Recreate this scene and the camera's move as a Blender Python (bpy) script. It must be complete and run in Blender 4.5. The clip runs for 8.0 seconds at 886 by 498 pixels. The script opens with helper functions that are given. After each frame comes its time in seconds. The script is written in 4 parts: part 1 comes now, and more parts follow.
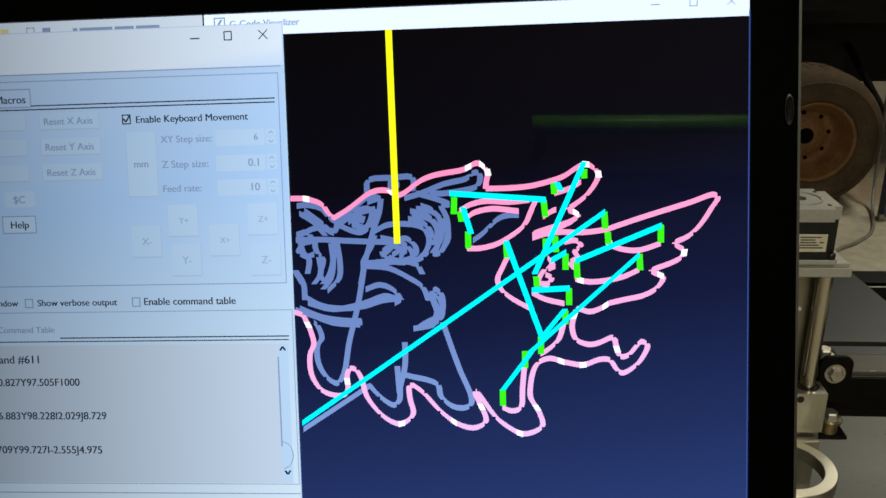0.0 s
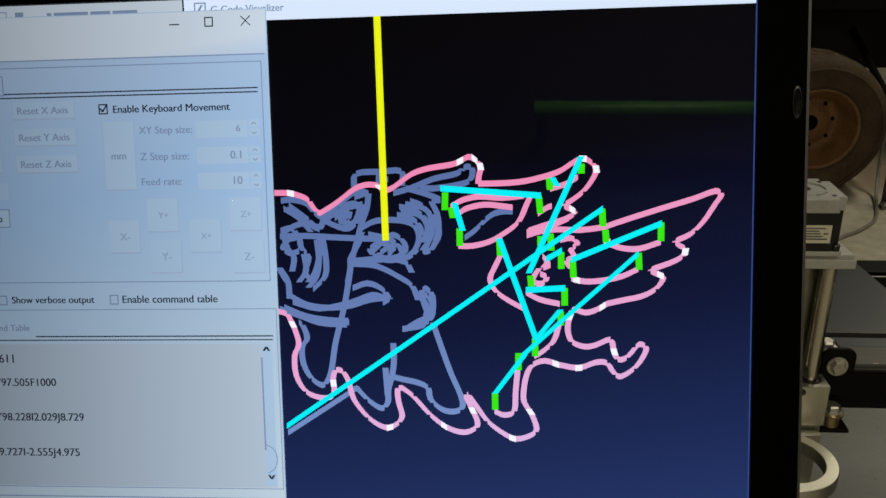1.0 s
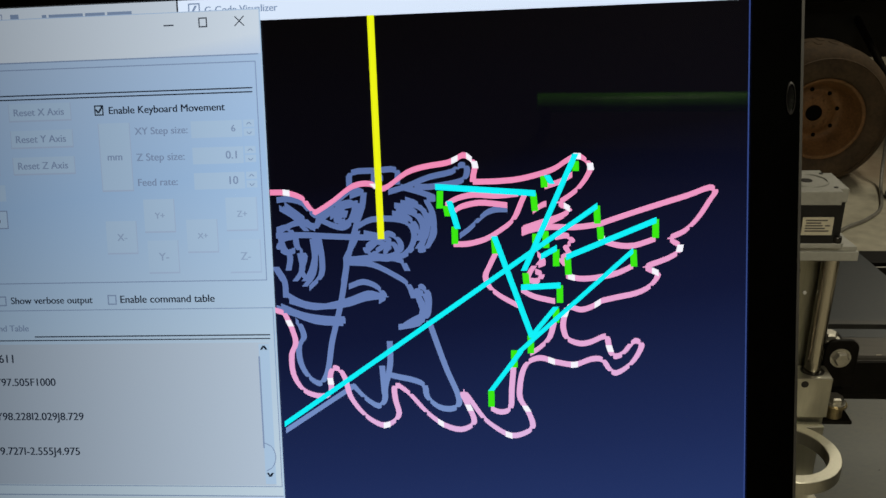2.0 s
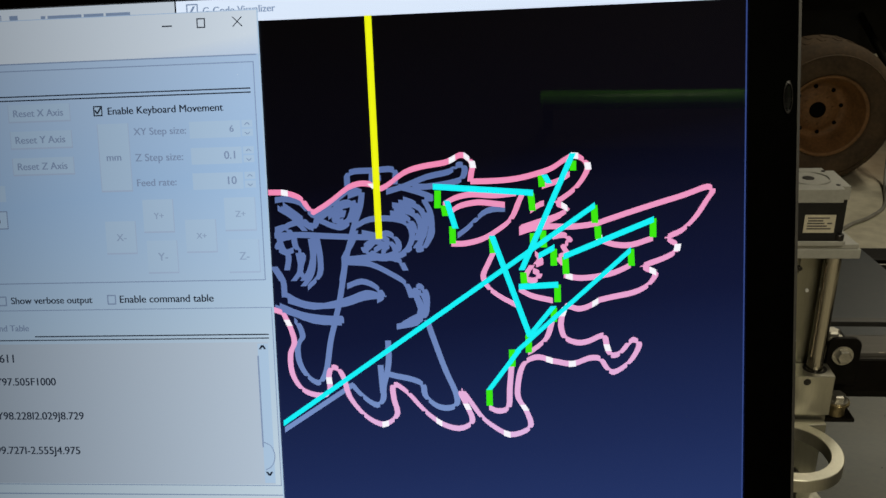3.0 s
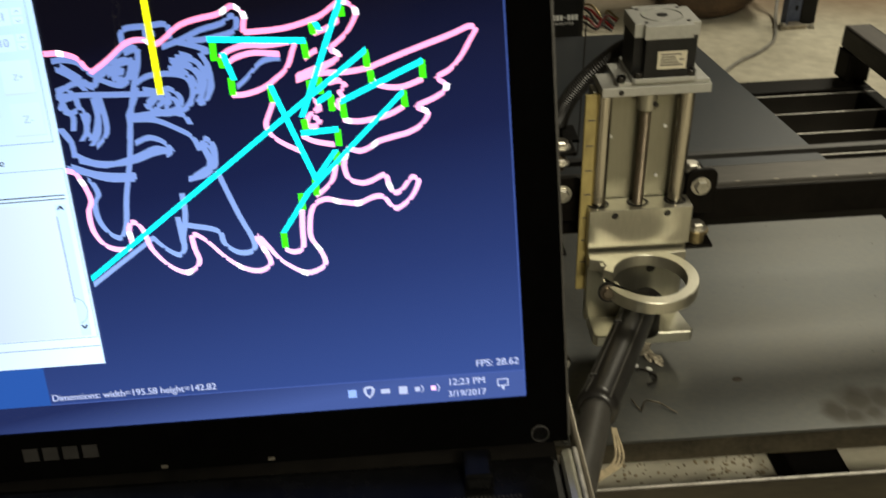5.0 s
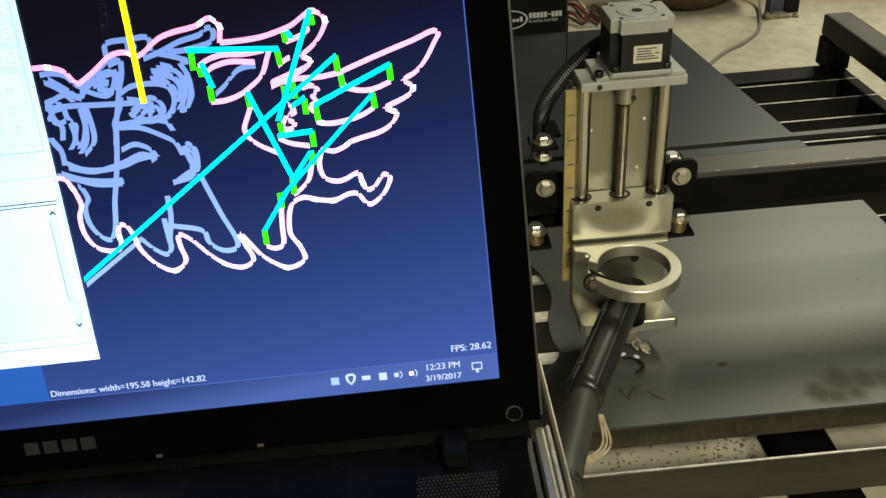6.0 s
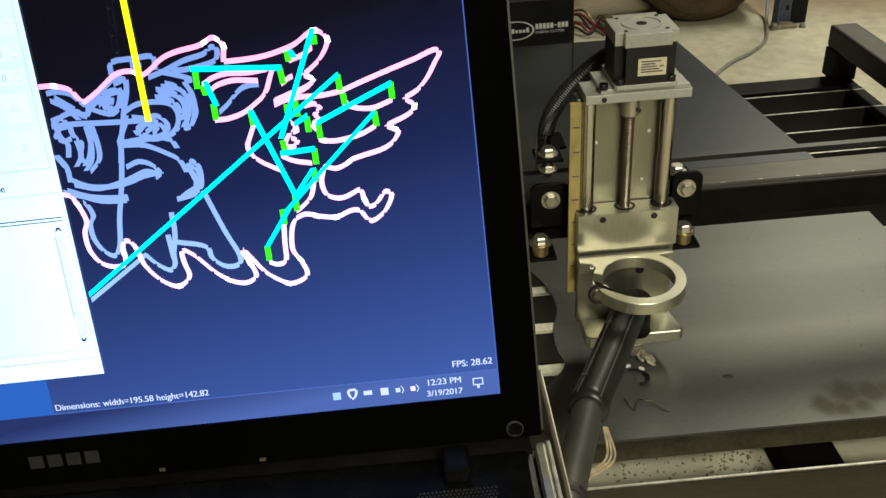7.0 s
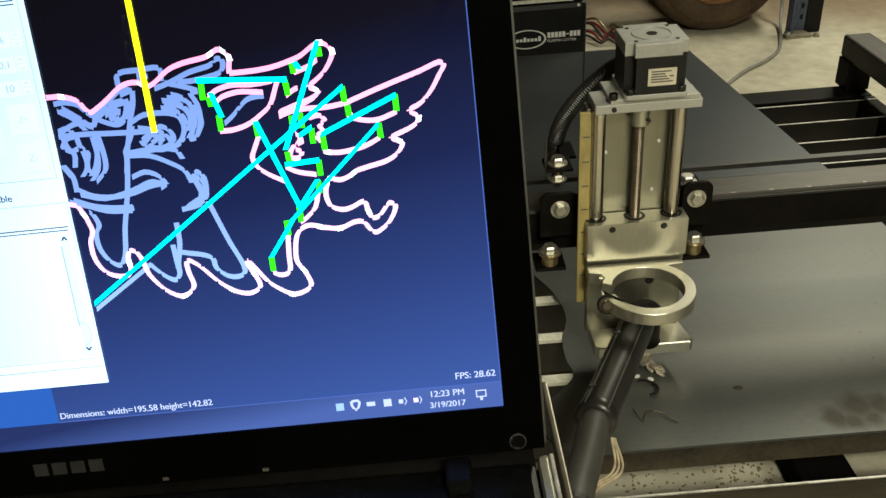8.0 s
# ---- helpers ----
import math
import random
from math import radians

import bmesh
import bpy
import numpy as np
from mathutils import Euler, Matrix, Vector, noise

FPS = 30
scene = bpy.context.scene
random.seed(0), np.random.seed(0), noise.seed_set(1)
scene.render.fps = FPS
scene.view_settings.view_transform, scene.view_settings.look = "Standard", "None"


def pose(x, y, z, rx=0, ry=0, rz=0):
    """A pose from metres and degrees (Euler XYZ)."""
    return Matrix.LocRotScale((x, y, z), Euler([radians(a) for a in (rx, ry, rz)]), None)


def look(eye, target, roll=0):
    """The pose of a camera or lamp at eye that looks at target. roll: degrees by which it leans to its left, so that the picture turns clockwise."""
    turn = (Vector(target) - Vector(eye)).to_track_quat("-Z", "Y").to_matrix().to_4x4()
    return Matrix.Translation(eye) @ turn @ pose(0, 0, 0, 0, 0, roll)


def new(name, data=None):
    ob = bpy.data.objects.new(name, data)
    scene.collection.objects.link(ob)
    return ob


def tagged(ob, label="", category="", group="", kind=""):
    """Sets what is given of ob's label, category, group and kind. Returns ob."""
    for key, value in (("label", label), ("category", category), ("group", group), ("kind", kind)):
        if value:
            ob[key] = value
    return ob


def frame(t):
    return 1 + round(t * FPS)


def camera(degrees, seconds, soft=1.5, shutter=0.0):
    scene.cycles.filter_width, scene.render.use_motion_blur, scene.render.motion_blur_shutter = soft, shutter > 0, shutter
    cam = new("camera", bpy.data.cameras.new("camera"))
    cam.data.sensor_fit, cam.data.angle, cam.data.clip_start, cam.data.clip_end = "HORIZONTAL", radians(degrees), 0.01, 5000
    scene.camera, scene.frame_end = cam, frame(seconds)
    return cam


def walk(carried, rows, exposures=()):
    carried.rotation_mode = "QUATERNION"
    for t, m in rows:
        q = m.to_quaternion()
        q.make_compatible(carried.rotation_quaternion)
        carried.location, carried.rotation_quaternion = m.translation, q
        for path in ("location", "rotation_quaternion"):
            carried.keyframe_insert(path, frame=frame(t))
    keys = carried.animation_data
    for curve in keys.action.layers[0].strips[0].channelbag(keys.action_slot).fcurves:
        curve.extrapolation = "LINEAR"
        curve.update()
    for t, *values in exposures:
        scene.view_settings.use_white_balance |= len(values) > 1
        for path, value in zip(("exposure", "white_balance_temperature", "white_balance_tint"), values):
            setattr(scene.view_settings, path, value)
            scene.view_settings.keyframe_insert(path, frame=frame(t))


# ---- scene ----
cam = camera(54.5, 8.0, soft=1.5, shutter=0.4)
# seconds, x, y, z of the eye, yaw, pitch, roll
PATH = [
    (0.0, 0.0886, -0.2586, 0.9248, 3.29, -21.75, -0.95),
    (0.5, 0.0895, -0.2488, 0.9235, 3.41, -22.56, -0.68),
    (1.0, 0.0915, -0.2458, 0.9240, 3.43, -22.76, -0.73),
    (1.5, 0.0936, -0.2457, 0.9250, 3.54, -23.08, -1.07),
    (3.0, 0.0965, -0.2460, 0.9266, 4.08, -23.38, -1.52),
    (3.5, 0.0989, -0.2441, 0.9254, 4.10, -23.59, -1.59),
    (4.0, 0.1047, -0.2465, 0.9250, 4.49, -23.47, -1.81),
    (4.5, 0.1270, -0.2528, 0.9251, 3.72, -26.77, -2.60),
    (5.0, 0.1411, -0.2619, 0.9281, -1.43, -32.98, -2.67),
    (5.2, 0.1438, -0.2656, 0.9296, -2.32, -33.76, -3.12),
    (6.3, 0.1495, -0.2800, 0.9370, -1.53, -32.90, -4.40),
    (6.5, 0.1495, -0.2796, 0.9379, -1.50, -32.88, -4.37),
    (7.0, 0.1516, -0.2790, 0.9387, -1.18, -32.48, -4.39),
    (7.5, 0.1542, -0.2765, 0.9386, -0.58, -32.09, -4.53),
    (8.0, 0.1548, -0.2783, 0.9400, -0.28, -31.95, -4.49),
]


def eye_pose(x, y, z, yaw, pitch, roll):
    """Eye and its heading, looking along +y at yaw 0."""
    yaw, pitch = radians(yaw), radians(pitch)
    ahead = Vector((-math.sin(yaw) * math.cos(pitch), math.cos(yaw) * math.cos(pitch), math.sin(pitch)))
    eye = Vector((x, y, z))
    return look(eye, eye + 2 * ahead, roll)


walk(cam, [(t, eye_pose(*row)) for t, *row in PATH],
     exposures=[(0.0, -0.82, 6450, 9), (0.4, -1.16, 6500, 9), (1.7, -1.18, 6600, 9), (4.0, -1.12, 6750, 9), (4.7, -0.5, 6700, 9), (5.2, 0.0, 6650, 8), (6.4, 0.15, 6450, 4), (8.0, 0.2, 6450, 4)])

# ---- light ----
world = bpy.data.worlds.new("world")
scene.world = world
world.use_nodes = True
world.node_tree.nodes["Background"].inputs[0].default_value = (0.9, 0.85, 0.75, 1)
world.node_tree.nodes["Background"].inputs[1].default_value = 0.006


def lamp(name, x, y, z, sx, sy, watts, color):
    data = bpy.data.lights.new(name, "AREA")
    data.shape, data.size, data.size_y, data.energy, data.color = "RECTANGLE", sx, sy, watts, color
    ob = new(name, data)
    ob.matrix_world = pose(x, y, z)
    return ob


WARM = (1.0, 0.925, 0.73)
lamp("tube_light_glow", 0.75, -1.55, 2.55, 0.35, 1.7, 29, WARM)
# added lamp: brightens the green pipe and the floor strip under the table
lamp("added_light_glow", 0.55, -1.52, 2.30, 0.5, 0.12, 47, WARM)
lamp("tube_light_glow", 2.05, 2.8, 2.55, 0.35, 1.7, 64, WARM)

# ---- materials ----


def mat(name, color, rough=0.5, metal=0.0, var=0.15, scale=8.0, fine=120.0, bump=0.0, spec=0.5, stretch=(1, 1, 1), rvar=0.1, tint=None):
    """Procedural surface: broad stains and fine grain on one base colour."""
    m = bpy.data.materials.new(name)
    m.use_nodes = True
    nt = m.node_tree
    n, link = nt.nodes, nt.links.new
    b = n["Principled BSDF"]
    tc = n.new("ShaderNodeTexCoord")
    mp = n.new("ShaderNodeMapping")
    mp.inputs["Scale"].default_value = stretch
    link(tc.outputs["Object"], mp.inputs["Vector"])
    big, small = n.new("ShaderNodeTexNoise"), n.new("ShaderNodeTexNoise")
    big.inputs["Scale"].default_value, big.inputs["Detail"].default_value = scale, 5
    small.inputs["Scale"].default_value, small.inputs["Detail"].default_value = fine, 3
    link(mp.outputs[0], big.inputs["Vector"])
    link(mp.outputs[0], small.inputs["Vector"])
    mixn = n.new("ShaderNodeMix")
    mixn.inputs[0].default_value = 0.4
    link(big.outputs["Fac"], mixn.inputs[2])
    link(small.outputs["Fac"], mixn.inputs[3])
    ramp = n.new("ShaderNodeValToRGB")
    dark = [c * (1 - var * 1.6) for c in color]
    light = [min(1, c * (1 + var * 1.3)) for c in (tint or color)]
    ramp.color_ramp.elements[0].position, ramp.color_ramp.elements[0].color = 0.32, (*dark, 1)
    ramp.color_ramp.elements[1].position, ramp.color_ramp.elements[1].color = 0.68, (*light, 1)
    link(mixn.outputs[0], ramp.inputs[0])
    link(ramp.outputs[0], b.inputs["Base Color"])
    rr = n.new("ShaderNodeMapRange")
    rr.inputs[3].default_value, rr.inputs[4].default_value = max(0.02, rough - rvar), min(1, rough + rvar)
    link(mixn.outputs[0], rr.inputs[0])
    link(rr.outputs[0], b.inputs["Roughness"])
    b.inputs["Metallic"].default_value = metal
    b.inputs["Specular IOR Level"].default_value = spec
    if bump:
        bn = n.new("ShaderNodeBump")
        bn.inputs["Strength"].default_value, bn.inputs["Distance"].default_value = bump, 0.002
        link(mixn.outputs[0], bn.inputs["Height"])
        link(bn.outputs[0], b.inputs["Normal"])
    return m


def glow(name, color, strength=1.0, gloss=True):
    """A lit piece of the display behind glossy film."""
    m = bpy.data.materials.new(name)
    m.use_nodes = True
    b = m.node_tree.nodes["Principled BSDF"]
    b.inputs["Base Color"].default_value = (0.004, 0.004, 0.005, 1)
    b.inputs["Roughness"].default_value = 0.018
    b.inputs["Specular IOR Level"].default_value = 0.20 if gloss else 0.0
    b.inputs["Emission Color"].default_value = (*color, 1)
    b.inputs["Emission Strength"].default_value = strength * 2.6
    return m


def sided(m, dim=0.82, bright=2.4):
    """The panel dims towards its far side, seen from off its axis."""
    nt = m.node_tree
    n, link = nt.nodes, nt.links.new
    geo, sp, mr = n.new("ShaderNodeNewGeometry"), n.new("ShaderNodeSeparateXYZ"), n.new("ShaderNodeMapRange")
    link(geo.outputs["Position"], sp.inputs[0])
    for k, v in ((1, -0.09), (2, 0.03), (3, dim), (4, bright)):
        mr.inputs[k].default_value = v
    link(sp.outputs[0], mr.inputs[0])
    link(mr.outputs[0], n["Principled BSDF"].inputs["Emission Strength"])
    return m


def glow_ramp(name, stops):
    """Display glow that changes over the height and width of the panel, as a panel seen from off its axis does."""
    m = glow(name, (0, 0, 0))
    nt = m.node_tree
    n, link = nt.nodes, nt.links.new
    geo, sp, ramp = n.new("ShaderNodeNewGeometry"), n.new("ShaderNodeSeparateXYZ"), n.new("ShaderNodeValToRGB")
    link(geo.outputs["Position"], sp.inputs[0])
    high, wide, both = n.new("ShaderNodeMapRange"), n.new("ShaderNodeMapRange"), n.new("ShaderNodeMath")
    for node, lo, hi, a, b in ((high, 0.708, 0.894, 0.0, 1.0), (wide, -0.172, 0.172, 0.22, -0.10)):
        for k, v in ((1, lo), (2, hi), (3, a), (4, b)):
            node.inputs[k].default_value = v
    link(sp.outputs[2], high.inputs[0])
    link(sp.outputs[0], wide.inputs[0])
    link(high.outputs[0], both.inputs[0])
    link(wide.outputs[0], both.inputs[1])
    link(both.outputs[0], ramp.inputs[0])
    els = ramp.color_ramp.elements
    while len(els) < len(stops):
        els.new(0.5)
    for e, (p, c) in zip(els, stops):
        e.position, e.color = p, (*c, 1)
    link(ramp.outputs[0], n["Principled BSDF"].inputs["Emission Color"])
    return m


M_FLOOR = mat("concrete", (0.52, 0.48, 0.37), 0.55, var=0.17, scale=1.3, fine=26, bump=0.15, tint=(0.60, 0.565, 0.45))
M_WALL = mat("dark_boards", (0.034, 0.022, 0.016), 0.8, var=0.3, scale=3, fine=40, bump=0.3)
M_CEIL = mat("ceiling_board", (0.25, 0.22, 0.18), 0.9, var=0.1, scale=3, fine=60)
M_SHEET = mat("mill_steel", (0.122, 0.133, 0.136), 0.48, 0.7, var=0.12, scale=3.0, fine=160, stretch=(1, 2.0, 1), rvar=0.10, tint=(0.132, 0.130, 0.118))


def stained(m, spots, color, rough):
    """Dried splashes with ragged rims, each (x, y, radius) from the thing's base."""
    nt = m.node_tree
    n, link = nt.nodes, nt.links.new
    b = n["Principled BSDF"]
    tc, wob, add = n.new("ShaderNodeTexCoord"), n.new("ShaderNodeTexNoise"), n.new("ShaderNodeVectorMath")
    wob.inputs["Scale"].default_value, wob.inputs["Detail"].default_value = 60, 4
    add.operation = "MULTIPLY_ADD"
    link(tc.outputs["Object"], wob.inputs["Vector"])
    link(wob.outputs["Color"], add.inputs[0])
    add.inputs[1].default_value = (0.016, 0.016, 0.0)
    link(tc.outputs["Object"], add.inputs[2])
    mask = None
    for x, y, r in spots:
        far, fade, most = n.new("ShaderNodeVectorMath"), n.new("ShaderNodeMapRange"), n.new("ShaderNodeMath")
        far.operation, most.operation = "DISTANCE", "MAXIMUM"
        most.inputs[1].default_value = 0.0
        flat = n.new("ShaderNodeVectorMath")
        flat.operation = "MULTIPLY"
        flat.inputs[1].default_value = (1, 1, 0)
        link(add.outputs[0], flat.inputs[0])
        link(flat.outputs[0], far.inputs[0])
        far.inputs[1].default_value = (x + 0.008, y + 0.008, 0)
        for k, v in ((1, r * 0.45), (2, r * 1.18), (3, 0.6), (4, 0.0)):
            fade.inputs[k].default_value = v
        link(far.outputs["Value"], fade.inputs[0])
        link(fade.outputs[0], most.inputs[0])
        if mask:
            link(mask, most.inputs[1])
        mask = most.outputs[0]
    tone, dull = n.new("ShaderNodeMix"), n.new("ShaderNodeMix")
    tone.data_type = "RGBA"
    link(mask, tone.inputs[0])
    link(b.inputs["Base Color"].links[0].from_socket, tone.inputs[6])
    tone.inputs[7].default_value = (*color, 1)
    link(tone.outputs[2], b.inputs["Base Color"])
    link(mask, dull.inputs[0])
    link(b.inputs["Roughness"].links[0].from_socket, dull.inputs[2])
    dull.inputs[3].default_value = rough
    link(dull.outputs[0], b.inputs["Roughness"])
    return m


stained(M_SHEET, [(0.054, -0.154, 0.020), (0.078, -0.156, 0.018), (0.028, -0.170, 0.015), (0.044, -0.176, 0.013), (0.102, -0.158, 0.017), (0.064, -0.174, 0.013), (0.124, -0.152, 0.013)], (0.050, 0.041, 0.027), 0.6)
stained(M_FLOOR, [(1.68, 2.68, 0.36), (2.05, 2.55, 0.42), (1.38, 2.62, 0.24), (1.0, 2.9, 0.4)], (0.30, 0.18, 0.10), 0.8)
M_SHEET_FAR = mat("dark_mill_steel", (0.048, 0.060, 0.071), 0.40, 0.55, var=0.14, scale=2.2, fine=120, stretch=(1, 1.5, 1), rvar=0.10, tint=(0.058, 0.060, 0.064))
M_SHEET_EDGE = mat("cut_steel_edge", (0.085, 0.074, 0.055), 0.5, 0.8, var=0.3, scale=30, fine=200)
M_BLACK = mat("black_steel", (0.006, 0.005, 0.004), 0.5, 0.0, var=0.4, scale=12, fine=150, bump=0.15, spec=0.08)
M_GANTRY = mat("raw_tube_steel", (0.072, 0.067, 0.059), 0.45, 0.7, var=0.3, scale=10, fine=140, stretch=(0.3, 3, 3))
M_RAIL = mat("scaled_rail_steel", (0.060, 0.054, 0.048), 0.42, 0.5, var=0.35, scale=14, fine=160, stretch=(3, 0.4, 3))
M_WORN = mat("worn_bright_edge", (0.52, 0.50, 0.46), 0.45, 0.4, var=0.3, scale=60, fine=300)
M_SLAT = mat("slat_steel", (0.012, 0.010, 0.008), 0.5, 0.2, var=0.35, scale=20, fine=200)
M_ZINC = mat("pale_flat_bar", (0.72, 0.70, 0.60), 0.5, 0.1, var=0.2, scale=40, fine=200)
M_ALU = mat("machined_aluminium", (0.48, 0.465, 0.39), 0.36, 0.9, var=0.08, scale=14, fine=400, stretch=(1, 1, 0.2))
M_ALU_D = mat("brushed_backplate", (0.29, 0.28, 0.225), 0.38, 0.9, var=0.09, scale=25, fine=300, stretch=(3, 3, 0.15))
M_PALE = mat("pale_aluminium", (0.44, 0.44, 0.41), 0.48, 0.4, var=0.08, scale=20, fine=300)
M_ROD = mat("ground_rod", (0.45, 0.42, 0.36), 0.16, 1.0, var=0.06, scale=40, fine=300, rvar=0.04)
M_SCREW = mat("lead_screw_steel", (0.24, 0.20, 0.15), 0.35, 0.9, var=0.2, scale=60, fine=300)
M_BOLT = mat("zinc_bolt", (0.52, 0.50, 0.44), 0.40, 0.9, var=0.2, scale=80, fine=300)
# black oxide steel, and the shade painted into bores and holes
M_DARKBOLT_HOLE = mat("black_oxide_and_hole_shade", (0.03, 0.028, 0.026), 0.35, 0.6, var=0.3, scale=80, fine=300)
M_BRASS = mat("yellow_zinc_bearing", (0.50, 0.40, 0.22), 0.35, 0.9, var=0.25, scale=80, fine=300)
M_MOTOR = mat("motor_lamination", (0.012, 0.012, 0.012), 0.5, 0.1, var=0.3, scale=60, fine=400, spec=0.35)
M_LABEL = mat("paper_label", (0.66, 0.61, 0.47), 0.6, 0, var=0.08, scale=60, fine=300)
M_INK = mat("ink", (0.10, 0.09, 0.08), 0.7, 0, var=0.1)
M_RULER = mat("yellow_scale_strip", (0.40, 0.32, 0.12), 0.55, 0, var=0.25, scale=20, fine=150, stretch=(1, 1, 0.4))
M_RUBBER = mat("black_rubber", (0.020, 0.019, 0.018), 0.45, 0, var=0.3, scale=30, fine=200, bump=0.1)
M_GRIP = mat("torch_plastic", (0.015, 0.014, 0.013), 0.34, 0, var=0.25, scale=30, fine=200, bump=0.05)
M_GRIP2 = mat("torch_sleeve", (0.050, 0.047, 0.042), 0.5, 0, var=0.2, scale=30, fine=200)
M_TYRE = mat("dusty_tyre", (0.090, 0.058, 0.033), 0.85, 0, var=0.3, scale=14, fine=90, bump=0.3)
M_RIM = mat("tan_painted_rim", (0.25, 0.125, 0.048), 0.65, 0.0, var=0.3, scale=14, fine=120, bump=0.1)
# black tube's paint; also shade put into colour in hinge gap and wheel holes
M_DULL_BLACK = mat("dull_black_paint_and_shade", (0.004, 0.0035, 0.003), 0.85, 0.0, var=0.4, scale=14, fine=160, bump=0.1, spec=0.05)
M_BEAM = mat("oily_plate_steel", (0.038, 0.032, 0.021), 0.45, 0.2, var=0.35, scale=10, fine=120, stretch=(0.4, 3, 3), spec=0.3)
M_CASE = mat("black_case", (0.008, 0.008, 0.008), 0.5, 0, var=0.3, scale=20, fine=200, spec=0.2)
M_PRINT = mat("white_print", (0.72, 0.72, 0.70), 0.6, 0, var=0.05, scale=60)
M_BLUE = mat("blue_painted_upright", (0.075, 0.095, 0.16), 0.5, 0.1, var=0.25, scale=20, fine=150)
M_FOOT = mat("worn_steel_foot", (0.36, 0.32, 0.25), 0.5, 0.6, var=0.3, scale=30, fine=150)
M_CABLE = mat("grey_cable", (0.30, 0.29, 0.26), 0.5, 0, var=0.15, scale=30)
M_TAN = mat("braided_tan_wire", (0.46, 0.38, 0.25), 0.5, 0, var=0.2, scale=60)
M_RED = mat("red_clip", (0.20, 0.014, 0.014), 0.4, 0, var=0.2, scale=60)
M_BEZEL = mat("gloss_black_bezel", (0.0012, 0.0012, 0.0012), 0.16, 0, var=0.2, scale=20, fine=200, rvar=0.04, spec=0.02)
M_DECK = mat("dark_deck", (0.0028, 0.0028, 0.0028), 0.26, 0.0, var=0.4, scale=40, fine=250, bump=0.05, spec=0.16)
M_CHROME = mat("polished_hinge_cap", (0.42, 0.41, 0.34), 0.22, 0.6, var=0.15, scale=60, fine=250, rvar=0.08)
M_LIDEDGE = mat("satin_grey_edge", (0.30, 0.27, 0.22), 0.35, 0.8, var=0.15, scale=40)
M_GREENP = mat("green_painted_pipe", (0.17, 0.62, 0.035), 0.22, 0, var=0.2, scale=20)
M_SLAG = mat("slag_speck", (0.05, 0.04, 0.03), 0.7, 0.2, var=0.4, scale=60)
M_STAIN = mat("floor_stain", (0.30, 0.24, 0.15), 0.7, 0, var=0.3, scale=60)
M_CHAR = mat("burnt_dross", (0.40, 0.36, 0.28), 0.5, 0.4, var=0.6, scale=120, fine=400)

G_VIEW = glow_ramp("viewport_dark", [(0.0, (0.0170, 0.036, 0.138)), (0.22, (0.0092, 0.0190, 0.080)), (0.45, (0.0032, 0.0060, 0.030)), (0.72, (0.0007, 0.0007, 0.0032)), (1.0, (0.0004, 0.0002, 0.0005))])
G_WIN = sided(glow_ramp("window_grey", [(0.15, (0.50, 0.62, 0.72)), (0.5, (0.41, 0.55, 0.71)), (0.77, (0.32, 0.49, 0.74)), (1.0, (0.37, 0.51, 0.72))]))
G_TITLE = sided(glow_ramp("title_white", [(0.93, (0.38, 0.52, 0.76)), (0.985, (0.57, 0.66, 0.77))]))
G_BAR = glow("title_bar_white", (0.60, 0.70, 0.86))
G_LIST = sided(glow("list_pale", (0.44, 0.54, 0.67)), 0.66, 2.3)
G_DESK = glow("desktop_blue", (0.010, 0.046, 0.20))
G_TASK = glow_ramp("taskbar_blue", [(0.0, (0.028, 0.050, 0.165)), (0.09, (0.0065, 0.0115, 0.049))])
G_PINK = glow_ramp("pink_line", [(0.25, (0.64, 0.40, 0.68)), (0.5, (0.71, 0.31, 0.55)), (0.76, (0.78, 0.21, 0.39))])
G_GREY = glow_ramp("slate_line", [(0.25, (0.165, 0.26, 0.53)), (0.5, (0.112, 0.178, 0.40)), (0.78, (0.078, 0.126, 0.30))])
G_CYAN = glow("cyan_line", (0.0, 0.76, 0.84))
G_GREEN = glow("green_line", (0.035, 0.70, 0.006))
G_YELL = glow("yellow_line", (0.74, 0.80, 0.008))
G_TAN = glow("folder_tan", (0.22, 0.21, 0.09))
G_WHITE = glow("white_dash", (0.80, 0.80, 0.88))
G_TEXT = glow("dark_text", (0.008, 0.013, 0.024))
G_DIM = sided(glow("dim_text", (0.20, 0.28, 0.44)))
G_FADE = sided(glow("faded_text", (0.26, 0.36, 0.53)))
G_FAINT = sided(glow("faint_outline", (0.34, 0.45, 0.64)))
G_LITE = sided(glow("pale_face", (0.375, 0.527, 0.72)))
G_LTEXT = glow("pale_text", (0.26, 0.30, 0.44))
G_EDGE = glow("panel_edge_glow", (0.03, 0.055, 0.20))

# ---- builders ----
BASE = {}


def thing(name, base, label, category, group=""):
    ob = new(name)
    ob.empty_display_size = 0.05
    ob.location = base
    BASE[ob.name] = Vector(base)
    return tagged(ob, label, category, group)


def part(name, bm, material, parent, label="", smooth=False):
    """One mesh, given in world metres, under a thing or one of its parts."""
    base = BASE[parent.name]
    for v in bm.verts:
        v.co -= base
    me = bpy.data.meshes.new(name)
    bm.normal_update()
    bm.to_mesh(me)
    bm.free()
    me.materials.append(material)
    if smooth:
        for p in me.polygons:
            p.use_smooth = True
    ob = new(name, me)
    ob.parent = parent
    BASE[ob.name] = base
    if label:
        tagged(ob, label)
    return ob


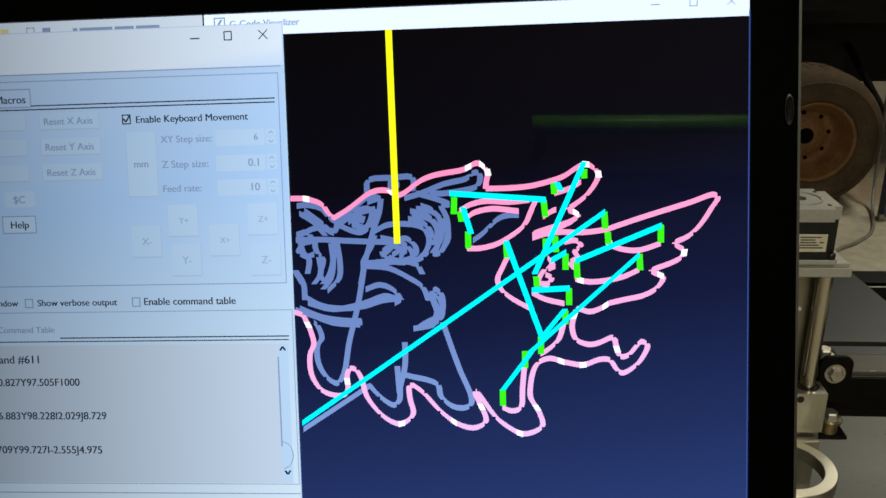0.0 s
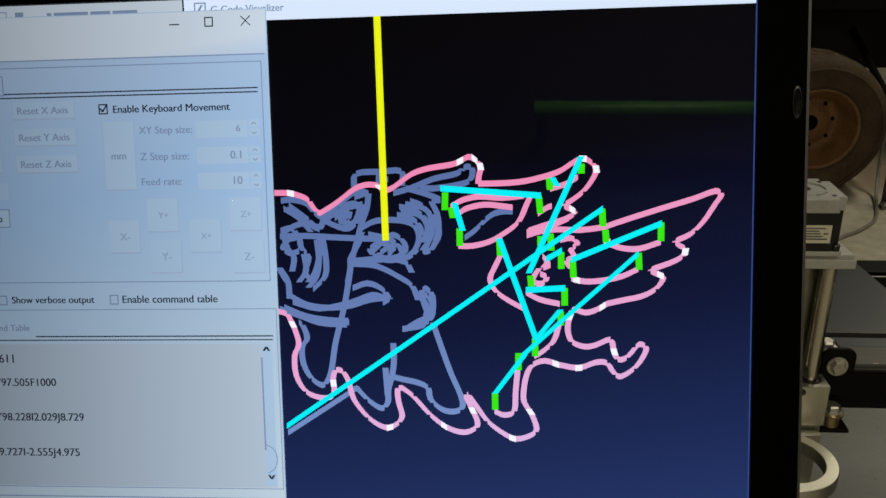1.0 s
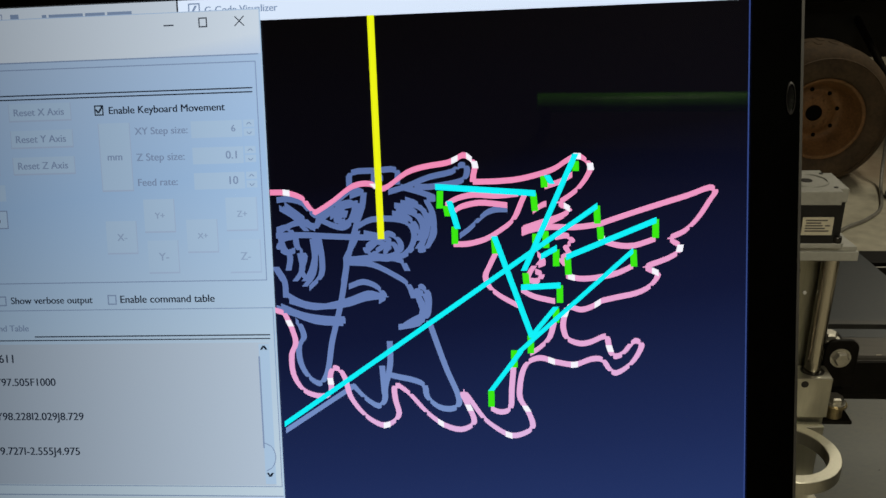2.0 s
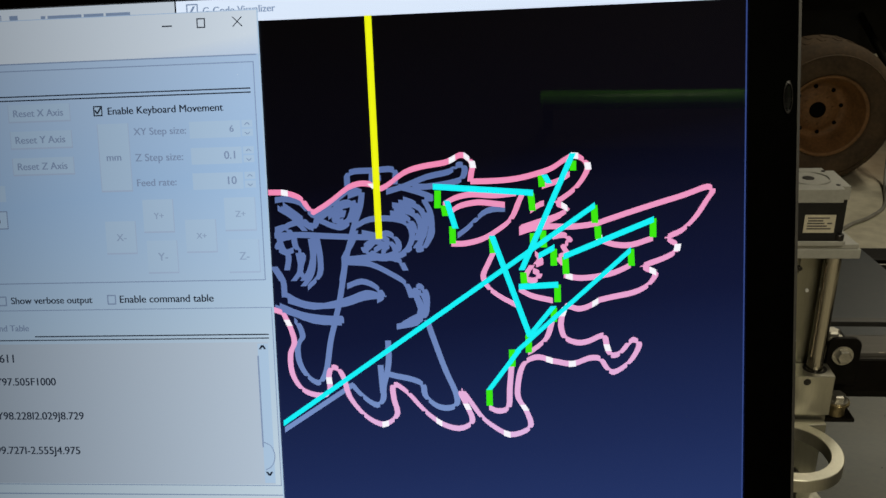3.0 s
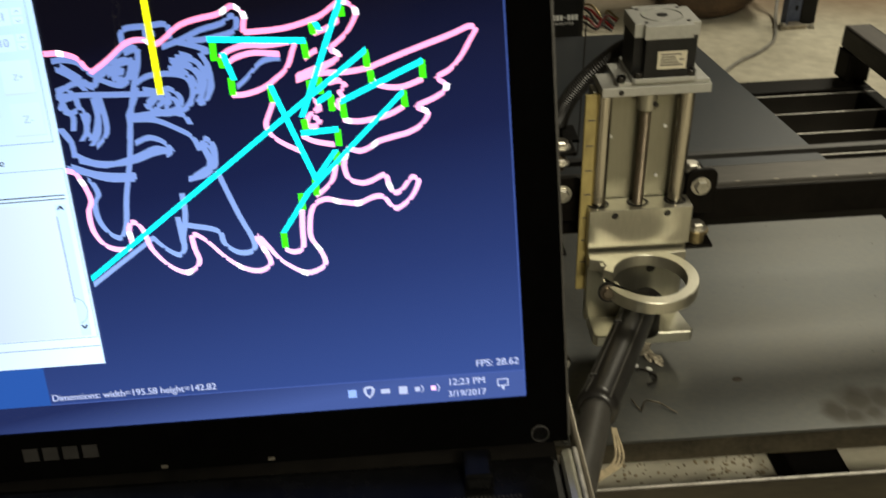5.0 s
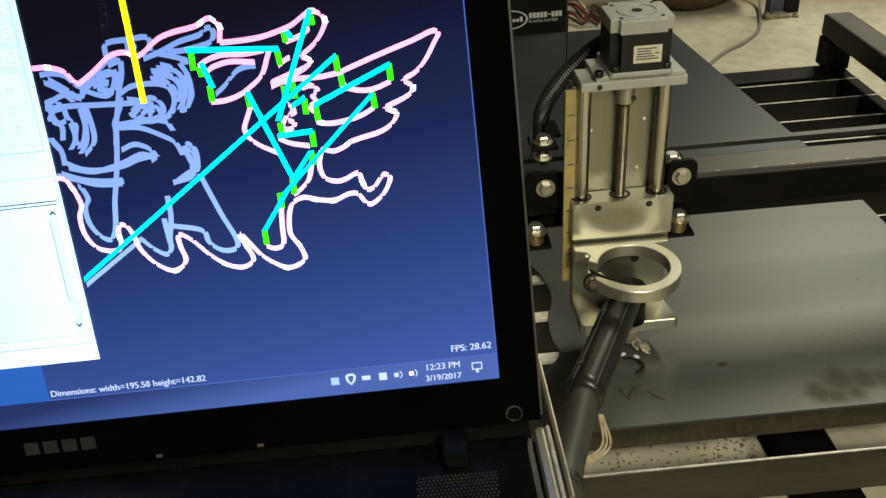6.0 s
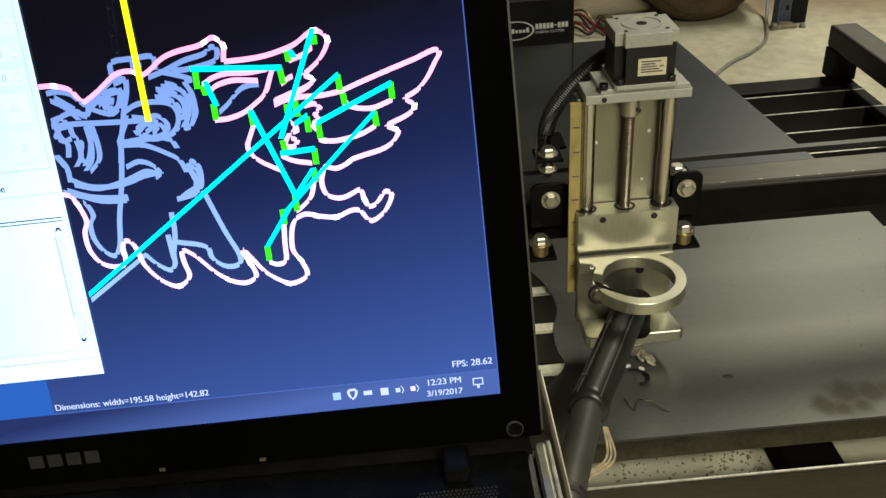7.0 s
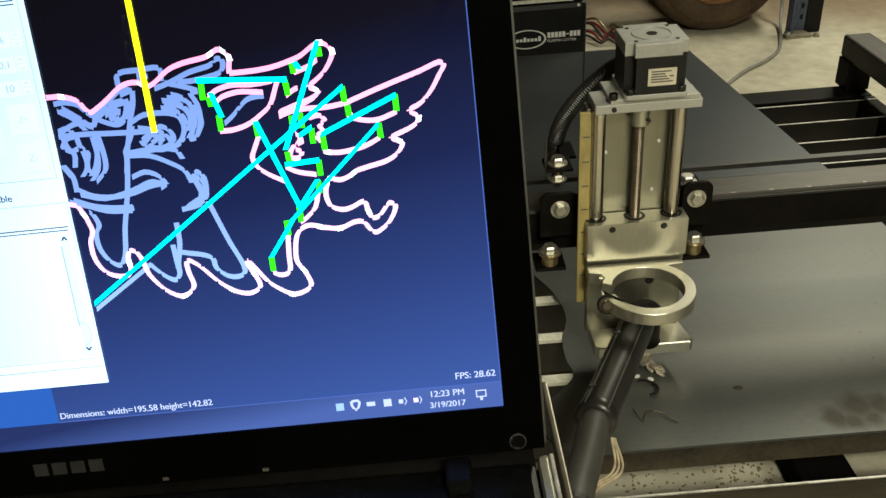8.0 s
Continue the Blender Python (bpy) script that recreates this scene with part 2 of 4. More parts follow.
def solo(name, bm, material, base, label, category, kind="", group="", smooth=False):
    """A thing or a piece of the setting that is one mesh."""
    base = Vector(base)
    for v in bm.verts:
        v.co -= base
    me = bpy.data.meshes.new(name)
    bm.normal_update()
    bm.to_mesh(me)
    bm.free()
    me.materials.append(material)
    if smooth:
        for p in me.polygons:
            p.use_smooth = True
    ob = new(name, me)
    ob.location = base
    BASE[ob.name] = base
    return tagged(ob, label, category, group, kind)


def bevel(bm, geom_edges, w, seg=2):
    bmesh.ops.bevel(bm, geom=geom_edges, offset=w, segments=seg, affect="EDGES", profile=0.5)


def box(x0, x1, y0, y1, z0, z1, r=0.0, bm=None, seg=2):
    own = bmesh.new()
    bmesh.ops.create_cube(own, size=1)
    for v in own.verts:
        v.co = Vector((x0 if v.co.x < 0 else x1, y0 if v.co.y < 0 else y1, z0 if v.co.z < 0 else z1))
    if r:
        bevel(own, own.edges[:], r, seg)
    return joined(bm, own)


def joined(bm, own):
    if bm is None:
        return own
    me = bpy.data.meshes.new("scrap")
    own.to_mesh(me)
    own.free()
    bm.from_mesh(me)
    bpy.data.meshes.remove(me)
    return bm


def moved(bm, m):
    bmesh.ops.transform(bm, matrix=m, verts=bm.verts[:])
    return bm


def prism(outline, z0, z1, r=0.0, bm=None):
    """An outline in x and y raised from z0 to z1."""
    own = bmesh.new()
    low = [own.verts.new((x, y, z0)) for x, y in outline]
    top = [own.verts.new((x, y, z1)) for x, y in outline]
    n = len(outline)
    own.faces.new(low[::-1])
    own.faces.new(top)
    for i in range(n):
        own.faces.new((low[i], low[(i + 1) % n], top[(i + 1) % n], top[i]))
    bmesh.ops.recalc_face_normals(own, faces=own.faces[:])
    if r:
        bevel(own, [e for e in own.edges if abs(e.verts[0].co.z - e.verts[1].co.z) < 1e-6], r, 1)
    return joined(bm, own)


def lathe(profile, turn=Matrix(), n=32, bm=None, closed=False):
    """A profile of (radius, height) turned round z, then posed by turn."""
    own = bmesh.new()
    rings = []
    for rad, h in profile:
        rings.append([own.verts.new((rad * math.cos(2 * math.pi * i / n), rad * math.sin(2 * math.pi * i / n), h)) for i in range(n)] if rad > 1e-6
                     else [own.verts.new((0, 0, h))])
    pairs = list(zip(rings, rings[1:])) + ([(rings[-1], rings[0])] if closed else [])
    for a, b in pairs:
        for i in range(n):
            j = (i + 1) % n
            if len(a) == 1 and len(b) > 1:
                own.faces.new((a[0], b[i], b[j]))
            elif len(b) == 1 and len(a) > 1:
                own.faces.new((a[i], a[j], b[0]))
            elif len(a) > 1:
                own.faces.new((a[i], a[j], b[j], b[i]))
    bmesh.ops.recalc_face_normals(own, faces=own.faces[:])
    bmesh.ops.transform(own, matrix=turn, verts=own.verts[:])
    return joined(bm, own)


def along(a, b):
    """The pose at a whose z axis runs to b, and the length."""
    a, b = Vector(a), Vector(b)
    return Matrix.Translation(a) @ (b - a).to_track_quat("Z", "Y").to_matrix().to_4x4(), (b - a).length


def rod(a, b, r, bm=None, n=20, r2=None, soft=0.0):
    m, d = along(a, b)
    r2 = r if r2 is None else r2
    s = soft or min(r, r2, d) * 0.08
    return lathe([(0, 0), (r - s, 0), (r, s), (r2, d - s), (r2 - s, d), (0, d)], m, n, bm)


def smooth_line(pts, step=6):
    """Catmull-Rom points through the given ones."""
    pts = [Vector(p) for p in pts]
    if len(pts) < 3:
        return pts
    ext = [2 * pts[0] - pts[1]] + pts + [2 * pts[-1] - pts[-2]]
    out = []
    for p0, p1, p2, p3 in zip(ext, ext[1:], ext[2:], ext[3:]):
        for k in range(step):
            t = k / step
            out.append(0.5 * (2 * p1 + (p2 - p0) * t + (2 * p0 - 5 * p1 + 4 * p2 - p3) * t * t + (3 * p1 - p0 - 3 * p2 + p3) * t ** 3))
    return out + [pts[-1]]


def cable(pts, r, bm=None, n=10, step=8, ribs=0.0):
    """A round cable through points; ribs: how far its corrugations stand out."""
    line = smooth_line(pts, step)
    own = bmesh.new()
    rings = []
    up = Vector((0.02, 0.03, 1))
    for i, p in enumerate(line):
        d = (line[min(i + 1, len(line) - 1)] - line[max(i - 1, 0)]).normalized()
        a = d.cross(up)
        a = (a if a.length > 1e-3 else d.cross(Vector((1, 0, 0)))).normalized()
        b = d.cross(a)
        rad = r + (ribs if i % 2 else 0)
        rings.append([own.verts.new(p + rad * (a * math.cos(2 * math.pi * k / n) + b * math.sin(2 * math.pi * k / n))) for k in range(n)])
    for a, b in zip(rings, rings[1:]):
        for k in range(n):
            own.faces.new((a[k], a[(k + 1) % n], b[(k + 1) % n], b[k]))
    own.faces.new(rings[0][::-1])
    own.faces.new(rings[-1])
    bmesh.ops.recalc_face_normals(own, faces=own.faces[:])
    return joined(bm, own)


def hex_bolt(p, way, r=0.006, h=0.005, bm=None):
    """Hex head with a washer under it; way: the direction it faces."""
    m, _ = along(p, Vector(p) + Vector(way))
    own = lathe([(0, 0), (r * 1.35, 0), (r * 1.35, 0.0012), (0, 0.0012)], m, 20)
    head = lathe([(0, 0.001), (r, 0.001), (r, h * 0.8), (r * 0.82, h), (0, h)], m, 6)
    return joined(bm, joined(own, head))


def socket_screw(p, r=0.004, h=0.005, way=(0, 0, 1)):
    m, _ = along(p, Vector(p) + Vector(way))
    return lathe([(0, 0), (r, 0), (r, h * 0.9), (r * 0.92, h), (r * 0.5, h), (r * 0.5, h * 0.5), (0, h * 0.5)], m, 16)


def lettering(words, width, height=None):
    """The words as a flat mesh of that width from x = 0, with the baseline at y = 0."""
    cu = bpy.data.curves.new("words", "FONT")
    cu.body, cu.size = words, 1.0
    ob = new("words", cu)
    bpy.context.view_layer.update()
    me = ob.evaluated_get(bpy.context.evaluated_depsgraph_get()).to_mesh()
    bm = bmesh.new()
    bm.from_mesh(me)
    ob.to_mesh_clear()
    bpy.data.objects.remove(ob)
    bpy.data.curves.remove(cu)
    x0, x1 = min(v.co.x for v in bm.verts), max(v.co.x for v in bm.verts)
    k = width / (x1 - x0)
    ky = k if height is None else height / 0.7
    for v in bm.verts:
        v.co = Vector(((v.co.x - x0) * k, v.co.y * ky, 0))
    return bm

# ---- the room ----
solo("floor", box(-3.2, 4.2, -2.6, 5.2, -0.1, 0.0), M_FLOOR, (0, 0, -0.1), "pale worn concrete garage floor with stains", "floor", "structure")
solo("wall_north", box(-3.2, 4.2, 4.6, 4.75, 0, 2.7), M_WALL, (0, 4.6, 0), "dark boarded garage back wall", "wall", "structure")
solo("wall_south", box(-3.2, 4.2, -2.5, -2.35, 0, 2.7), M_WALL, (0, -2.5, 0), "dark boarded garage front wall", "wall", "structure")
solo("wall_west", box(-3.2, -3.05, -2.35, 4.6, 0, 2.7), M_WALL, (-3.2, 0, 0), "dark boarded garage side wall", "wall", "structure")
solo("wall_east", box(4.05, 4.2, -2.35, 4.6, 0, 2.7), M_WALL, (4.2, 0, 0), "dark boarded garage side wall", "wall", "structure")
solo("ceiling", box(-3.2, 4.2, -2.5, 4.75, 2.7, 2.8), M_CEIL, (0, 0, 2.7), "plain grey garage ceiling", "ceiling", "structure")
for lx, ly in ((0.75, -1.55), (2.05, 2.8)):
    t = thing("ceiling_light", (lx, ly, 2.7), "white batten light fixed under the garage ceiling", "lamp", "ceiling lights")
    part("housing", box(lx - 0.2, lx + 0.2, ly - 0.9, ly + 0.9, 2.57, 2.7, 0.01), M_PALE, t)

# hood and arm for the added lamp, out of view
t = thing("added_light", (0.55, -2.35, 2.32), "unseen added lamp that brightens the green pipe and the floor under the table", "lamp")
part("hood", box(0.28, 0.82, -1.60, -1.44, 2.315, 2.36, 0.008), M_BLACK, t)
part("arm", box(0.54, 0.57, -2.35, -1.60, 2.33, 2.345), M_BLACK, t)

# ---- laptop ----
TILT = Matrix(((0.9993, 0.027, -0.0252), (-0.0187, 0.9584, 0.2847), (0.0318, -0.2841, 0.9583))).to_4x4()
LID = Matrix.Translation((0, 0, 0.8)) @ TILT
PX = 0.000252


def lid(bm):
    return moved(bm, LID)


def at(u, v, layer):
    """Panel dots to lid metres; layer: how many thin films above the panel."""
    return Vector((u * PX - 0.1721, -0.00007 * layer, 0.0968 - v * PX))


laptop = thing("laptop", (0, -0.05, 0.66), "open black laptop with a lit screen, on a metal stand", "laptop")
U0, U1, V0, V1 = -0.186, 0.1865, -0.1155, 0.1125   # outline of the lid
bm = box(U0, U1, 0.0035, 0.0095, V0, V1, 0.0025)
lid_part = part("lid", lid(bm), M_BEZEL, laptop, "gloss black lid shell")
bm = bmesh.new()
for x0, x1, z0, z1 in ((U0, -0.1721, V0, V1), (0.1723, U1, V0, V1), (-0.1721, 0.1723, 0.0969, V1), (-0.1721, 0.1723, V0, -0.0969)):
    box(x0, x1, -0.0012, 0.0035, z0, z1, 0.0, bm)
part("bezel", lid(bm), M_BEZEL, laptop, "gloss black screen bezel")
part("lid_edge", lid(box(U1 + 0.0002, U1 + 0.0010, -0.0008, 0.009, V0 + 0.002, V1 - 0.002)), M_GRIP2, laptop, "thin satin grey rim along the lid")
for u, v, ru, rv in ((1383, 827, 0.0032, 0.0032), (1412, 145, 0.0013, 0.0046)):
    c = at(u, v, 0)
    m = LID @ Matrix.Translation((c.x, -0.0011, c.z)) @ pose(0, 0, 0, 90) @ Matrix.Diagonal((ru / 0.004, rv / 0.004, 1, 1))
    part("bumper_ring", lathe([(0.0036, 0.0009), (0.0042, 0.0008), (0.0042, 0.0), (0.0036, 0.0)], m, 24, closed=True), M_RUBBER, laptop)
    part("rubber_bumper", lathe([(0, 0), (0.004, 0), (0.0036, 0.0009), (0.003, 0.0007), (0, 0.0006)], m, 20), M_DECK, laptop, "dark grey rubber bumper")
for u in (833, 990):
    a = at(u, 836, 0)
    part("bezel_mark", lid(box(a.x - 0.0012, a.x + 0.0012, -0.0017, -0.0011, a.z - 0.0006, a.z + 0.0006)), M_LIDEDGE, laptop, "tiny pale mark")
# maker's mark as four plain blocks
bm = bmesh.new()
for k in range(4):
    a, b = at(632 + k * 29, 812, 0), at(654 + k * 29, 792, 0)
    box(a.x, b.x, -0.0016, -0.0011, a.z, b.z, 0.0, bm)
part("badge", lid(bm), M_RUBBER, laptop, "row of four plain grey blocks")

display = part("display", lid(box(-0.1721, 0.1721, 0.0001, 0.0034, -0.0968, 0.0968)), G_VIEW, laptop, "lit screen, black shading to deep blue")


def film(name, u0, v0, u1, v1, layer, material, label=""):
    """A flat lit rectangle of the picture on the panel."""
    a, b = at(u0, v1, layer), at(u1, v0, layer)
    own = bmesh.new()
    own.faces.new([own.verts.new(p) for p in ((a.x, a.y, a.z), (b.x, a.y, a.z), (b.x, a.y, b.z), (a.x, a.y, b.z))])
    return part(name, lid(own), material, display, label)


def outline(name, u0, v0, u1, v1, layer, material, w=1.2):
    own = bmesh.new()
    for c in ((u0, v0, u1, v0 + w), (u0, v1 - w, u1, v1), (u0, v0 + w, u0 + w, v1 - w), (u1 - w, v0 + w, u1, v1 - w)):
        a, b = at(c[0], c[3], layer), at(c[2], c[1], layer)
        own.faces.new([own.verts.new(p) for p in ((a.x, a.y, a.z), (b.x, a.y, a.z), (b.x, a.y, b.z), (a.x, a.y, b.z))])
    return part(name, lid(own), material, display)


def words(text, u0, v, u1, layer, material, height=None):
    """Text on the panel from u0 to u1 with its middle at v, each letter struck twice for its weight."""
    own = lettering(text, (u1 - u0) * PX, height and height * PX)
    top = max(q.co.y for q in own.verts)
    low = at(u0, v, layer)
    for q in own.verts:
        q.co = Vector((low.x + q.co.x, low.y, low.z + q.co.y - top / 2))
    twin = bmesh.ops.duplicate(own, geom=own.verts[:] + own.edges[:] + own.faces[:])["geom"]
    bmesh.ops.translate(own, verts=[q for q in twin if isinstance(q, bmesh.types.BMVert)], vec=(0.55 * PX, -0.000004, 0))
    return part("screen_text", lid(own), material, display)


def stroke(name, pts, width, layer, material, curved=True):
    """A plotted line on the panel: short runs whose width is laid along the panel's dots, upright where the run is flat and level where it is steep."""
    line = smooth_line([(*p, 0) for p in pts], 3) if curved else [Vector((*p, 0)) for p in pts]
    own = bmesh.new()
    for p, q in zip(line, line[1:]):
        d = q - p
        n = Vector((0, width / 2, 0)) if abs(d.x) > abs(d.y) else Vector((width / 2, 0, 0))
        own.faces.new([own.verts.new(at(*c.xy, layer)) for c in (p - n, q - n, q + n, p + n)])
    bmesh.ops.recalc_face_normals(own, faces=own.faces[:])
    return part(name, lid(own), material, display)


def dots(text):
    return [tuple(float(n) for n in pair.split(",")) for pair in text.split()]


# strokes of the plotted tool path, in panel dots
PINK = (
    "777,241 798,242 818,249 826,260 833,267 839,265 857,254 879,238 894,233 908,234 916,240 928,237 951,221 973,214 1001,210 1012,206 1022,201 1030,204 1037,213 1035,225 1034,234",
    "1034,234 1063,234 1091,232 1118,226 1135,220 1149,211 1160,206 1170,209 1178,219 1173,232 1162,246 1149,256 1139,263 1149,268 1151,273 1138,280 1117,286 1095,293",
    "1093,299 1110,294 1131,292 1158,293 1186,290 1199,286 1227,277 1260,267 1294,257 1320,248 1327,253 1320,264 1307,284 1291,300 1274,308 1277,313 1285,318 1282,327 1267,335 1245,343 1248,347 1259,353 1250,367 1233,376 1209,381 1191,385",
    "1191,385 1177,393 1164,396 1150,392 1146,399 1143,410 1143,421 1148,433 1163,439 1177,437 1195,430 1199,443 1204,455 1215,453 1226,440 1232,436 1239,441 1234,454 1224,467 1208,477 1199,472 1191,460 1177,459 1156,466 1131,462",
    "1131,462 1114,457 1099,462 1091,475 1087,497 1088,511 1097,526 1103,545 1094,554 1076,558 1058,549 1041,535 1027,515 1017,501 1015,505 1021,518 1028,535 1026,544 1011,550 990,544 968,527 947,503 933,492",
    "933,492 927,494 928,511 932,529 924,540 909,544 888,531 870,507 864,484 857,471 848,469 844,480 845,495 841,504 826,505 808,497 796,476 795,450 801,435 797,417 792,405 787,396 776,392",
    "999,262 1014,254 1035,250 1062,252 1090,250",
    "1099,248 1093,261 1083,282 1065,296 1047,306 1026,311 1008,311",
    "1010,270 1020,264 1041,260 1062,262 1076,264",
    "1122,242 1142,236 1156,228",
    "1107,272 1118,265 1124,263",
    "1093,295 1124,287 1145,278",
    "1060,324 1053,338 1047,352 1052,366 1066,378 1087,390",
    "1091,370 1108,379 1133,385",
    "1108,340 1102,349 1100,357 1112,359 1117,351 1109,347",
    "1112,325 1118,332 1113,339 1122,336",
    "1134,305 1148,303 1155,310 1147,317 1151,326 1141,331 1147,341",
    "1191,310 1209,316 1230,317 1256,309",
    "1147,353 1164,357 1185,356 1209,351 1229,342",
    "1080,467 1077,497 1075,522 1062,527 1050,522",
    "1132,410 1125,432 1110,446 1101,451",
)
GREY = (
    "879,236 882,219 912,217 939,217 939,235",
    "911,219 910,234",
    "928,244 950,238 979,227 1008,221 1019,213 1027,216 1025,228 1014,234 979,239 961,237",
    "944,238 964,244 987,253 976,255 982,269 984,287 980,304 973,316 963,316 973,301 976,279 965,261 949,254",
    "935,261 953,265 967,276 970,290 964,306",
    "932,271 949,275 960,285 962,297",
    "888,286 906,278 935,278 952,284 959,297 956,311 947,321 936,330",
    "895,295 920,301 933,310 937,321 925,328 904,324 897,313 912,306 926,314 919,321",
    "782,296 819,296 848,298 884,300 912,301",
    "884,300 875,320 873,328 911,326 940,330 949,344",
    "897,244 894,263 886,284 880,305 873,328 868,355 862,384 855,410 848,436 843,465 838,480 830,489 816,480 806,461 805,439 812,428 808,413 802,406",
    "785,251 799,250 817,255 831,270 842,269 864,253 883,240 897,244",
    "788,261 805,272 822,291",
    "795,257 820,276 833,288 839,273",
    "860,260 879,256 885,263 877,280 863,282 862,273 872,266 870,275",
    "783,289 797,286 804,297 793,300 785,311 795,318 806,315",
    "829,301 831,326 827,348 816,362",
    "837,301 840,326 838,348 822,364",
    "812,319 814,340 804,355",
    "780,336 790,354 791,376",
    "789,370 814,384 843,388 872,385 895,378 920,376 911,382",
    "873,363 892,357 910,364 918,376 902,372",
    "784,387 813,399 842,404 866,405",
    "790,392 827,407 864,410",
    "875,332 904,335 932,349 949,361 956,379",
    "957,375 968,373 974,386 972,402 960,410 941,415 956,406 969,401",
    "962,379 968,397",
    "974,408 986,445 996,474 1008,503 1009,518 998,523 983,520 969,507 966,492 952,485 934,481 922,478",
    "923,434 923,459 920,477 915,495 914,511 906,519 892,511 880,499 873,490",
    "912,466 914,503",
    "782,552 875,492",
    "1016,301 1030,291 1048,274 1062,269 1076,269",
    "793,262 808,271 828,286 834,281",
    "784,293 799,284 815,280 833,285 842,276 863,263 889,257",
    "840,277 857,285 871,287 883,277 888,257",
    "853,274 867,266 863,281 872,279",
    "787,295 791,311 799,323 796,341",
    "807,296 809,311 818,323 813,343 823,356",
    "832,298 832,319 826,341 816,355",
    "778,336 789,355",
    "899,318 911,307 922,297 932,298 941,308 939,320 921,326 907,321 920,312 927,308 923,318",
    "887,292 882,307 872,324 871,337 867,356",
    "874,329 912,327 945,324 958,314",
    "943,258 963,262 980,277 984,297 975,314",
    "937,267 956,270 968,281 972,299 966,316",
    "913,221 922,227",
    "879,248 895,243",
    "956,375 965,364 974,373 974,393 966,405",
    "960,373 967,389 964,405",
    "935,416 962,411 966,402",
    "795,380 829,389 868,382 897,372 913,376",
    "778,389 815,401 867,407",
)
CYAN = (
    "987,239 1111,250",
    "1004,257 1014,292",
    "781,543 987,403",
    "987,403 1186,267",
    "1059,302 1104,431",
    "1051,499 1089,449",
    "1085,451 1229,323",
    "1091,367 1140,365",
    "1257,286 1147,330",
    "1160,203 1095,346",
    "1125,228 1131,239",
    "1136,318 1116,329",
    "1134,392 1104,428",
)
GREEN = (
    "993,244 992,266",
    "1000,263 1002,276",
    "1010,289 1010,311",
    "1059,304 1060,324",
    "1108,250 1110,272",
    "1121,229 1122,243",
    "1160,212 1160,224",
    "1097,349 1098,363",
    "1135,320 1135,341",
    "1149,330 1150,352",
    "1185,267 1186,289",
    "1189,293 1190,309",
    "1256,285 1256,308",
    "1229,322 1230,343",
    "1139,365 1139,387",
    "1134,394 1134,412",
    "1102,428 1102,451",
    "1081,447 1081,469",
    "1051,498 1051,520",
    "1110,300 1110,312",
    "1122,297 1123,318",
)
WHITE = "798,242 912,235 1012,206 1030,204 1036,213 1162,206 1178,219 1149,268 1192,311 1154,355 1281,321 1255,349 1185,390 1146,402 1199,445 1128,461 1157,466 1095,523 1072,556 985,541 1022,520 915,544 845,486 792,409"
for n, text in enumerate(GREY):
    stroke("slate_stroke", dots(text), 7.6, 4 + 0.02 * n, G_GREY)
for n, text in enumerate(PINK):
    stroke("pink_stroke", dots(text), 7.2, 6 + 0.02 * n, G_PINK)
OUTLINE = [p for text in PINK for p in smooth_line([(*q, 0) for q in dots(text)], 5)]
for u, v in dots(WHITE):
    i = min(range(1, len(OUTLINE) - 1), key=lambda k: (OUTLINE[k].xy - Vector((u, v))).length)
    d = (OUTLINE[i + 1] - OUTLINE[i - 1]).normalized() * 4.5
    stroke("white_dash", ((OUTLINE[i] - d).xy, (OUTLINE[i] + d).xy), 7.6, 7.2, G_WHITE, False)
for n, text in enumerate(GREEN):
    stroke("green_stroke", dots(text), 8, 7.6 + 0.02 * n, G_GREEN, False)
for n, text in enumerate(CYAN):
    stroke("cyan_stroke", dots(text), 7.5, 8.3 + 0.02 * n, G_CYAN, False)
stroke("yellow_stroke", ((914, 28), (917, 303)), 8.5, 9, G_YELL, False)

# visualizer window and taskbar
film("title_bar", 672, 0, 1365, 28, 1, G_BAR, "pale title bar")
film("title_bar", 240, 0, 670, 28, 1.2, G_TITLE, "pale title bar")
words("G-Code Visualizer", 706, 13, 798, 2, G_DIM)
outline("window_icon", 685, 4, 700, 18, 2, G_DIM, 1.6)
stroke("window_icon", ((690, 15), (695, 7)), 3, 2, G_DIM, False)
for u in (399, 457):
    film("folder_icon", u - 5, 8, u + 6, 19, 2, G_TAN if u < 400 else G_DIM)
outline("page_icon", 430, 7, 441, 19, 2, G_DIM)
for u0, u1 in ((494, 500), (503, 548), (551, 577), (580, 612)):
    film("title_bars", u0, 10, u1, 17, 2, G_DIM)
stroke("minimise_mark", ((1245, 10), (1256, 10)), 1.4, 2, G_DIM, False)
outline("maximise_mark", 1292, 4, 1302, 14, 2, G_DIM)
for s in (1, -1):
    stroke("close_mark", ((1338, 9 - 5 * s), (1348, 9 + 5 * s)), 1.5, 2, G_DIM, False)
film("desktop", 0, 600, 686, 728, 1, G_DESK, "blue desktop background")
film("taskbar", 0, 728, 1366, 768, 2, G_TASK, "dark blue taskbar")
film("taskbar_line", 686, 726.5, 1366, 728, 2.2, G_EDGE)
film("panel_edge", 1364.4, 20, 1366, 768, 2.4, G_EDGE, "bright blue line at the edge of the panel")
words("Dimensions: width=195.58 height=142.82", 690, 717, 925, 2, G_LTEXT)
words("FPS: 28.62", 1298, 712, 1358, 2, G_LTEXT)
words("12:23 PM", 1258, 738, 1308, 3, G_LTEXT)
words("3/19/2017", 1255, 756, 1309, 3, G_LTEXT)
outline("message_icon", 1326, 738, 1342, 750, 3, G_LTEXT, 1.8)
stroke("message_icon", ((1334, 750), (1334, 755)), 4, 3, G_LTEXT, False)
